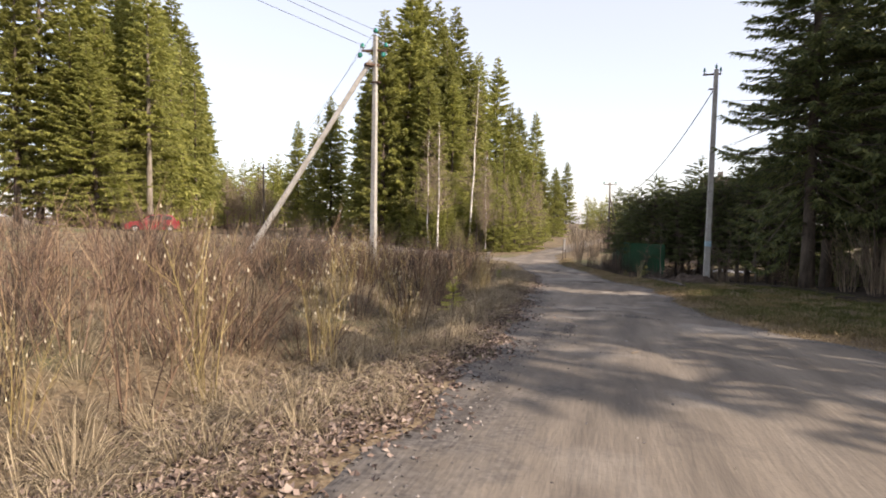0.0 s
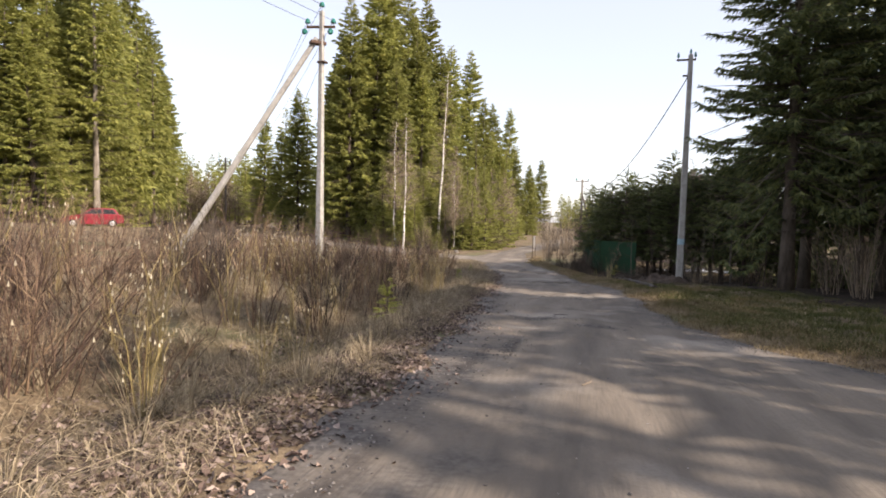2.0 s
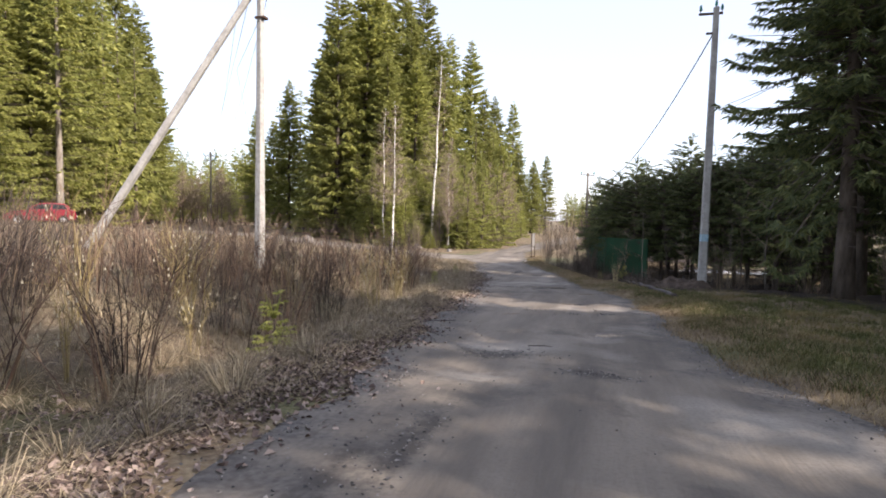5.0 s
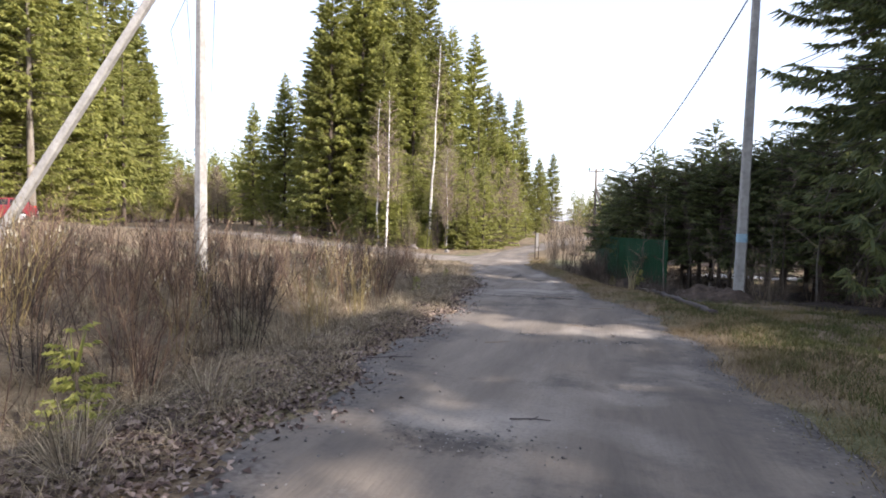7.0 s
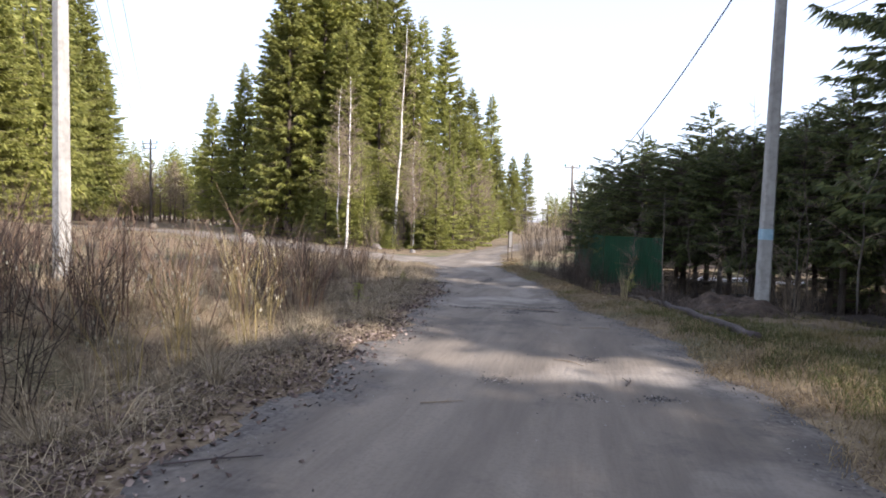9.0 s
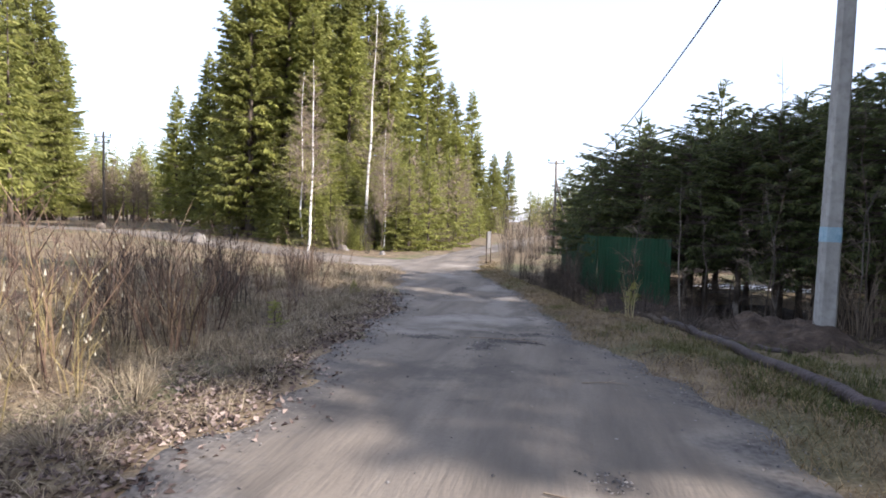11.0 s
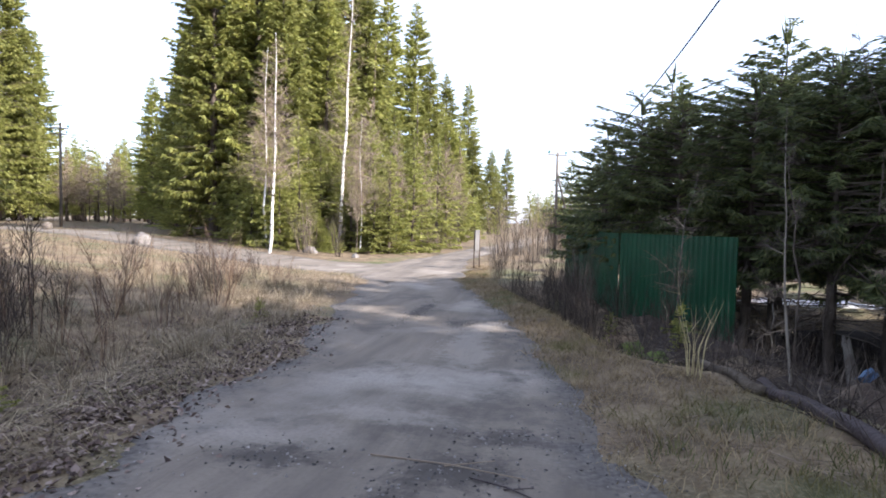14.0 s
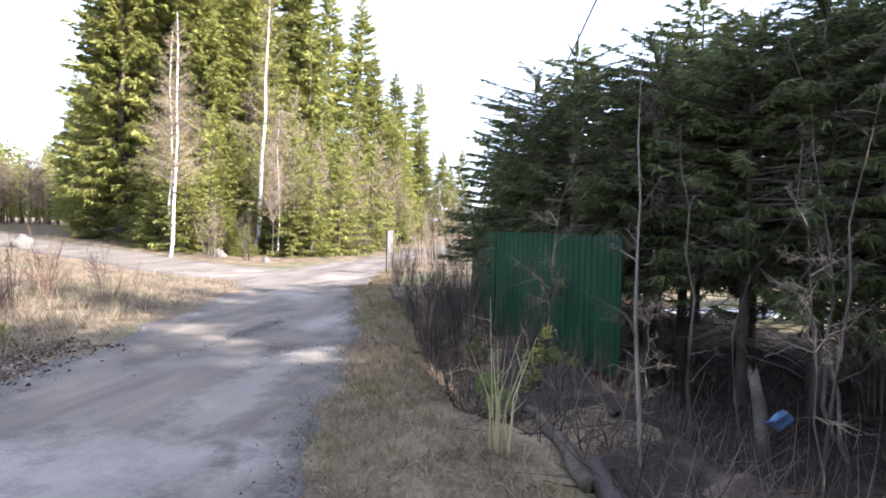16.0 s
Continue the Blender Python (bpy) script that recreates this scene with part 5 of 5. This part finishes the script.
# ---- moss on the ditch's edge ----
for mx_, my_, mw in ((1.2, 32.7, 0.6), (1.75, 33.9, 0.55), (0.95, 33.9, 0.5)):
    bm = bmesh.new()
    bmesh.ops.create_icosphere(bm, subdivisions=3, radius=1)
    for v in bm.verts:
        k = 1 + 0.3 * noise.noise(v.co * 1.7 + Vector((mx_, 0, 0))) + 0.1 * noise.noise(v.co * 6)
        v.co = Vector((v.co.x * mw * 0.6, v.co.y * mw, v.co.z * mw * 0.3)) * k
    hummock = new("moss_hummock")
    part("moss", bm, M_MOSS, hummock, smooth=True)
    hummock.matrix_world = pose(mx_, my_, place(mx_, my_, 0) - 0.06)
    tagged(hummock, "bright green mossy hummock at the ditch's edge", "moss", "moss hummocks")

# ---- the house behind the hedge ----
M_RENDER = material("grey rendered wall", [(0.3, (0.2, 0.21, 0.22)), (0.7, (0.3, 0.31, 0.32))], 3, 6, 0.8, 0.1)
house = new("house")
hx, hy = 12.5, 67.5
hz = place(hx, hy, 0.2)
part("wall", box(7, 6, 4.6, (hx, hy, hz + 2.3)), M_RENDER, house, "pale grey rendered wall")
bm = bmesh.new()
vs = [bm.verts.new((hx + dx, hy + dy, hz + z)) for dx in (-4, 4) for dy, z in ((-3.6, 4.4), (0, 8.3), (3.6, 4.4))]
for f in ((0, 1, 4, 3), (1, 2, 5, 4)):
    bm.faces.new([vs[i] for i in f])
bmesh.ops.solidify(bm, geom=bm.faces[:], thickness=0.15)
part("roof", bm, M_ROOF, house, "dark brown sheet roof")
part("chimney", box(0.5, 0.5, 1.3, (hx - 2, hy + 0.4, hz + 8.3), 0.02), M_STONE, house)
for dx in (-2, 1.2):
    part("window", box(1.1, 0.06, 1.3, (hx + dx, hy - 3.02, hz + 2.2), 0.01), M_GLASS, house)
tagged(house, "pale house with a dark pitched roof behind trees", "house")


# ---- the red car ----
def hatchback(x, y, turn):
    root = new("car")
    W = 1.62
    side = [(-1.88, 0.32), (-1.9, 0.6), (-1.84, 0.86), (-1.62, 0.98), (-1.42, 1.3), (-1.2, 1.41), (-0.4, 1.44), (0.12, 1.38), (0.78, 0.94), (1.55, 0.82), (1.86, 0.64), (1.92, 0.42), (1.86, 0.26), (0.9, 0.22), (-0.9, 0.22)]
    bm = bmesh.new()
    cols = []
    for f, inset in ((-1, 0.10), (-0.9, 0.02), (0.9, 0.02), (1, 0.10)):
        ring = []
        for px, pz in side:
            tuck = 0.2 * max(0, pz - 0.9)
            s = 1 - (inset * 0.35 if abs(f) == 1 else 0)
            ring.append(bm.verts.new((px * s, f * (W / 2 - tuck), pz if abs(f) < 1 else 0.75 + (pz - 0.75) * (1 - inset * 0.5))))
        cols.append(ring)
    n = len(side)
    for c0, c1 in zip(cols, cols[1:]):
        for k in range(n):
            bm.faces.new((c0[k], c0[(k + 1) % n], c1[(k + 1) % n], c1[k]))
    bm.faces.new(cols[0])
    bm.faces.new(cols[-1][::-1])
    part("body", bm, M_RED, root, "glossy red body", True).data.polygons.foreach_set("use_smooth", np.zeros(n * 3 + 2, bool))
    for s in (-1, 1):
        for quad in (((-1.4, 1.0), (-1.25, 1.3), (-0.62, 1.36), (-0.6, 1.0)), ((-0.52, 1.0), (-0.54, 1.36), (0.05, 1.32), (0.55, 1.0))):
            bm = bmesh.new()
            vv = [bm.verts.new((px, s * (W / 2 - 0.2 * max(0, pz - 0.9) + 0.006), pz)) for px, pz in quad]
            bm.faces.new(vv)
            bmesh.ops.solidify(bm, geom=bm.faces[:], thickness=0.012)
            part("side_window", bm, M_GLASS, root)
        part("door_handle", box(0.16, 0.03, 0.03, (-0.35, s * (W / 2 + 0.012), 0.88), 0.005), M_STEEL, root)
        part("door_mirror", box(0.12, 0.18, 0.12, (0.62, s * (W / 2 + 0.05), 0.99), 0.03), M_RED, root)
        part("tail_lamp", box(0.06, 0.22, 0.3, (-1.78, s * 0.62, 0.82), 0.02), M_LAMP, root, "red tail lamp")
        part("headlight", box(0.12, 0.34, 0.14, (1.72, s * 0.56, 0.66), 0.03), M_WHITE, root, "clear headlight")
        for wx in (-1.18, 1.2):
            wheel = part("wheel", tube([[((wx, s * (W / 2 - 0.16), 0.29), 0.27), ((wx, s * (W / 2 - 0.14), 0.29), 0.29), ((wx, s * (W / 2 + 0.0), 0.29), 0.29), ((wx, s * (W / 2 + 0.015), 0.29), 0.26)]], 20), M_TYRE, root)
            part("rim", tube([[((wx, s * (W / 2 + 0.012), 0.29), 0.18), ((wx, s * (W / 2 + 0.024), 0.29), 0.15)]], 12), M_RIM, wheel)
    for name, quad in (("rear_window", ((-1.6, 1.0), (-1.44, 1.27))), ("windscreen", ((0.72, 1.0), (0.18, 1.36)))):
        (x0, z0), (x1, z1) = quad
        off = -0.012 if name == "rear_window" else 0.012
        bm = bmesh.new()
        vv = [bm.verts.new((px + off, yy, pz)) for px, pz, yy in ((x0, z0, -0.62), (x0, z0, 0.62), (x1, z1, 0.54), (x1, z1, -0.54))]
        bm.faces.new(vv)
        bmesh.ops.solidify(bm, geom=bm.faces[:], thickness=0.012)
        part(name, bm, M_GLASS, root)
    part("bumper", box(0.16, 1.5, 0.2, (-1.86, 0, 0.42), 0.05), M_TYRE, root, "dark plastic bumper")
    part("number_plate", box(0.02, 0.5, 0.11, (-1.93, 0, 0.55), 0.004), M_WHITE, root)
    root.matrix_world = pose(x, y, place(x, y, 0.02), 0, 0, turn) @ Matrix.Diagonal((1, 1, 0.95, 1))
    return tagged(root, "red hatchback parked beyond the dry field", "car")


hatchback(-34.1, 35.7, 228)

# ---- the heap of soil ----
M_SOIL = material("bare soil", [(0.3, (0.035, 0.025, 0.019)), (0.55, (0.075, 0.054, 0.04)), (0.75, (0.15, 0.113, 0.08))], 5, 10, 0.95, 0.9, 22)
bm = bmesh.new()
bmesh.ops.create_grid(bm, x_segments=36, y_segments=56, size=0.5)
for v in bm.verts:
    x, y = 3.4 + v.co.x * 2.2, 28.9 + v.co.y * 4.0
    e = max(0, 1 - (2 * v.co.x) ** 2) * max(0, 1 - (2 * v.co.y) ** 2)
    p = Vector((x, y, 0))
    v.co = (x, y, place(x, y, 0.09) + (0.38 * e ** 0.6) * (1 + 0.5 * noise.noise(p * 1.4) + 0.3 * noise.noise(p * 4)) + 0.05 * e * noise.noise(p * 9))
heap = new("soil_heap")
part("earth", bm, M_SOIL, heap, smooth=True)
tagged(heap, "low heap of bare brown soil beside the pipe", "soil heap")

# ---- snow ----
bm = bmesh.new()
bmesh.ops.create_grid(bm, x_segments=40, y_segments=14, size=0.5)
for v in bm.verts:
    x, y = 6.6 + v.co.x * 5.5, 40.3 + v.co.y * 0.9
    e = max(0, 1 - (2 * v.co.x) ** 2) * max(0, 1 - (2 * v.co.y) ** 2)
    v.co = (x, y, place(x, y, 0.08) + 0.2 * e ** 0.5 * (1 + 0.5 * noise.noise(Vector((x * 1.5, y * 2, 0)))))
snow = new("snow")
part("drift", bm, M_SNOW, snow, smooth=True)
tagged(snow, "last patch of old snow on the grass", "snow", kind="stuff")


# ---- grass, stems, leaves and gravel ----
G = np.random.default_rng(77)


def clump(x, y, f, seed):
    return 0.5 + 0.5 * wobble(x, y, f, seed)


def stuff(name, v, f, mat, label, category):
    ob = new(name, quick_mesh(name, v, f, mat))
    return tagged(ob, label, category, kind="stuff")


def left_points(n, lo, hi, y0, y1, power=1.0, f=1.1, seed=1.0, keep=0.25, gap=3.0):
    y = G.uniform(y0, y1, n)
    x = left_edge(y) - (lo + (hi - lo) * G.random(n) ** power)
    ok = (clump(x, y, f, seed) > G.random(n) - keep) & (track_distance(x, y) > gap)
    return x[ok], y[ok]


def tuft_blades(x, y, h0, h1, flat, w0, w1, group=7, r=0.09):
    """Blades in tufts that lean together."""
    n = len(x)
    a = np.repeat(G.uniform(0, math.tau, n), group) + G.normal(0, 0.9, n * group)
    X, Y = np.repeat(x, group) + G.normal(0, r, n * group), np.repeat(y, group) + G.normal(0, r, n * group)
    h = G.uniform(h0, h1, n * group)
    fl = np.clip(G.normal(flat, 0.25, n * group), 0.05, 1.3)
    Z = ground_height(X, Y) - 0.02
    b = np.stack([X, Y, Z], 1)
    t = b + np.stack([np.cos(a) * h * np.sin(fl), np.sin(a) * h * np.sin(fl), h * np.cos(fl) + 0.02], 1)
    return blades(b, t, G.uniform(w0, w1, n * group), G)


p1 = left_points(6600, 0.35, 8.5, -0.5, 26, 1.5, 1.4, 1, 0.35)
v1 = tuft_blades(*p1, 0.08, 0.28, 1.2, 0.0018, 0.004)
p2 = left_points(2600, 2.5, 24, 2, 52, 1.2, 0.9, 2, 0.3, 3.6)
v2 = tuft_blades(*p2, 0.2, 0.5, 1.0, 0.003, 0.007, 6, 0.16)
p3 = left_points(1500, 0.3, 4, 24, 46, 1.2, 1.2, 3, 0.3)
v3 = tuft_blades(*p3, 0.08, 0.3, 1.1, 0.0025, 0.005)
# tussocks: fountains of dead grass
q = left_points(620, 0.7, 8.5, 0.3, 40, 1.3, 1.7, 9, 0.6)
tx, ty = np.repeat(q[0], 60), np.repeat(q[1], 60)
m = len(tx)
sz6 = np.repeat(G.uniform(0.6, 1.25, len(q[0])), 60)
a6 = np.repeat(G.uniform(0, math.tau, len(q[0])), 60) + G.normal(0, 1.1, m)
o6, h6 = np.abs(G.normal(1.0, 0.4, m)), G.uniform(0.22, 0.6, m) * sz6
bx6, by6 = tx + np.cos(a6) * 0.06 * sz6, ty + np.sin(a6) * 0.06 * sz6
b6 = np.stack([bx6, by6, ground_height(bx6, by6) - 0.02], 1)
t6 = b6 + np.stack([np.cos(a6) * h6 * np.sin(o6), np.sin(a6) * h6 * np.sin(o6), h6 * np.maximum(np.cos(o6), 0.08)], 1)
v6 = blades(b6, t6, G.uniform(0.0018, 0.004, m), G)
# straw lying flat
q = left_points(26000, 0.45, 6.0, -0.3, 32, 1.1, 1.6, 13, 0.2)
n7 = len(q[0])
a7 = 2.6 * wobble(q[0], q[1], 1.9, 5) + 1.5 * wobble(q[0], q[1], 5.3, 8) + G.normal(0, 0.45, n7)
l7 = G.uniform(0.18, 0.62, n7)
b7 = np.stack([q[0], q[1], ground_height(*q) + G.uniform(0.0, 0.05, n7)], 1)
ex, ey = q[0] + np.cos(a7) * l7, q[1] + np.sin(a7) * l7
t7 = np.stack([ex, ey, ground_height(ex, ey) + G.uniform(0.0, 0.07, n7)], 1)
v7 = blades(b7, t7, G.uniform(0.0018, 0.0042, n7), G)
v7[0][2::5, 2] -= 0.1 * np.repeat(1, n7) * l7
v7[0][3::5, 2] -= 0.1 * l7
stuff("dry_grass", *join([v1, v2, v3, v6, v7]), M_STRAW, "matted straw-coloured dead grass over the field", "grass")

x, y = left_points(7600, 2.0, 24, 1.5, 52, 1.2, 1.3, 5, -0.12, 6.0)
open_spot = (((left_edge(y) - x) < 5) & (y > 8.2) & (y < 13.2)) | ((y < 9) & (G.random(len(y)) < 0.5)) | ((y > 30) & (left_edge(y) - x > 4.5) & (G.random(len(y)) < 0.75))
x, y = x[~open_spot], y[~open_spot]
n = len(x)
h = (0.3 + 1.2 * G.random(n) ** 1.5) * np.where(y > 30, 0.75, 1.0)
x2, y2 = left_points(1100, 2.6, 16, 3, 38, 1.0, 0.8, 11, 0.3, 6.0)
x, y, h = np.concatenate([x, x2]), np.concatenate([y, y2]), np.concatenate([h, G.uniform(1.2, 2.1, len(x2))])
n = len(x)
b = np.stack([x, y, ground_height(x, y) - 0.03], 1)
t = b + np.stack([G.normal(0, 0.25, n) * h, G.normal(0, 0.25, n) * h, h], 1)
stuff("dead_stems", *sticks(b, t, 0.0025 + 0.0065 * G.random(n) ** 2, G.normal(0, 0.07, (n, 3)), G, "s", M_REDTWIG), M_REDTWIG, "thicket of thin reddish-brown dead stems", "stems")

n = 17000
y = np.concatenate([G.uniform(8, 25, 13000), G.uniform(25, 34, 4000)])
dr = 0.1 + 6 * G.random(n) ** 1.3
x = right_edge(y) + dr
ok = (x < 8.5) & (G.random(n) > smooth01(y, 24, 30)) & ~((y > 29) & (dr > 2.2)) & (clump(x, y, 1.3, 7) > G.random(n) - 0.3) & (dr > 0.15 + 0.75 * clump(x, y, 0.9, 4))
v4 = tuft_blades(x[ok], y[ok], 0.05, 0.16, 0.8, 0.0026, 0.0055, 8, 0.08)
stuff("verge_grass", *v4, M_GRASS, "short patchy green and straw verge grass", "grass")
n = 8200
y = np.concatenate([G.uniform(23, 50, 4200), G.uniform(8, 23, 4000)])
x = right_edge(y) + G.normal(0, 0.16, n) + (1.9 - 0.75 * smooth01(y, 30, 32)) * G.random(n)
v5 = tuft_blades(x, y, 0.06, 0.2, 1.2, 0.0018, 0.004, 7, 0.08)
stuff("verge_straw", *v5, M_VERGE, "flattened straw along the road's edge", "grass")

# fallen leaves on the left verge
n = 36000
y = np.concatenate([G.uniform(0, 16, 21000), G.uniform(16, 34, n - 21000)])
x = left_edge(y) - 0.55 + np.where(G.random(n) < 0.6, G.normal(0, 0.34, n), -2.3 * G.random(n))
keep = clump(x, y, 2.1, 17) > G.random(n) - 0.45
x, y = x[keep], y[keep]
n = len(x)
z = np.maximum(ground_height(x, y), np.where(x > left_edge(y) - 0.2, road_height(x, y) - 0.01, -9)) + 0.012
c = np.stack([x, y, z], 1)
a = G.uniform(0, math.tau, n)
ln, wd = G.uniform(0.016, 0.045, n), G.uniform(0.011, 0.03, n)
tilt = G.normal(0, 0.35, (n, 2))
u = np.stack([np.cos(a), np.sin(a), tilt[:, 0]], 1) * ln[:, None]
w = np.stack([-np.sin(a), np.cos(a), tilt[:, 1]], 1) * wd[:, None]
curl = np.stack([np.zeros(n), np.zeros(n), G.uniform(0.0, 0.026, n)], 1)
v = np.stack([c - u, c + w + curl, c + u, c - w + curl], 1).reshape(-1, 3)
f = (np.array([(0, 1, 2), (0, 2, 3)])[None] + (np.arange(n) * 4)[:, None, None]).reshape(-1, 3)
stuff("leaf_litter", v, f, M_LEAF, "curled brown fallen leaves on the verge", "leaves")

# loose gravel on the road's edges and in rough patches
y = np.concatenate([G.uniform(2, 45, 3400), G.uniform(2, 45, 3800), G.uniform(2, 34, 260)])
x = np.concatenate([left_edge(y[:3400]) + np.abs(G.normal(0, 0.28, 3400)) - 0.1, right_edge(y[3400:7200]) - np.abs(G.normal(0, 0.3, 3800)) + 0.18, G.uniform(-2.5, 1.0, 260)])
for cx, cy, cw, cd in CHURN:
    m = int(60 + 420 * cw * cd)
    x, y = np.concatenate([x, G.normal(cx, 0.6 * cw, m)]), np.concatenate([y, G.normal(cy, 0.6 * cd, m)])
k = len(y)
z = np.maximum(road_height(x, y), ground_height(x, y))
s = G.uniform(0.004, 0.014, k) * np.where(np.arange(k) >= 7200, 1.25, 1.0)
o = np.array([(1, 0, 0), (-1, 0, 0), (0, 1, 0), (0, -1, 0), (0, 0, 0.7), (0, 0, -0.5)])
v = (np.stack([x, y, z + 0.15 * s], 1)[:, None] + s[:, None, None] * o[None] * G.uniform(0.6, 1.3, (k, 6, 1)) + s[:, None, None] * 0.25 * G.normal(size=(k, 6, 3))).reshape(-1, 3)
f = (np.array([(0, 2, 4), (2, 1, 4), (1, 3, 4), (3, 0, 4), (2, 0, 5), (1, 2, 5), (3, 1, 5), (0, 3, 5)])[None] + (np.arange(k) * 6)[:, None, None]).reshape(-1, 3)
stuff("gravel", v, f, M_GRAVEL, "loose dark gravel along the road's edges", "gravel")

# brushwood in the ditch and under the trees
n = 9000
y = G.uniform(28, 42, n)
x = right_edge(y) + 2.0 - 0.8 * smooth01(y, 30.5, 32.5) + 7 * G.random(n) ** 1.2
b = np.stack([x, y, ground_height(x, y)], 1)
a, h = G.uniform(0, math.tau, n), G.uniform(0.15, 0.95, n)
lift = G.uniform(0.05, 1.0, n) ** 1.5
t = b + np.stack([np.cos(a) * h * (1.1 - lift), np.sin(a) * h * (1.1 - lift), h * lift + 0.02], 1)
stuff("brushwood", *sticks(b, t, G.uniform(0.003, 0.008, n), G.normal(0, 0.04, (n, 3)), G, "s", M_TWIG_SHADE), M_TWIG_SHADE, "tangle of dead twigs in the shaded ditch", "brushwood")
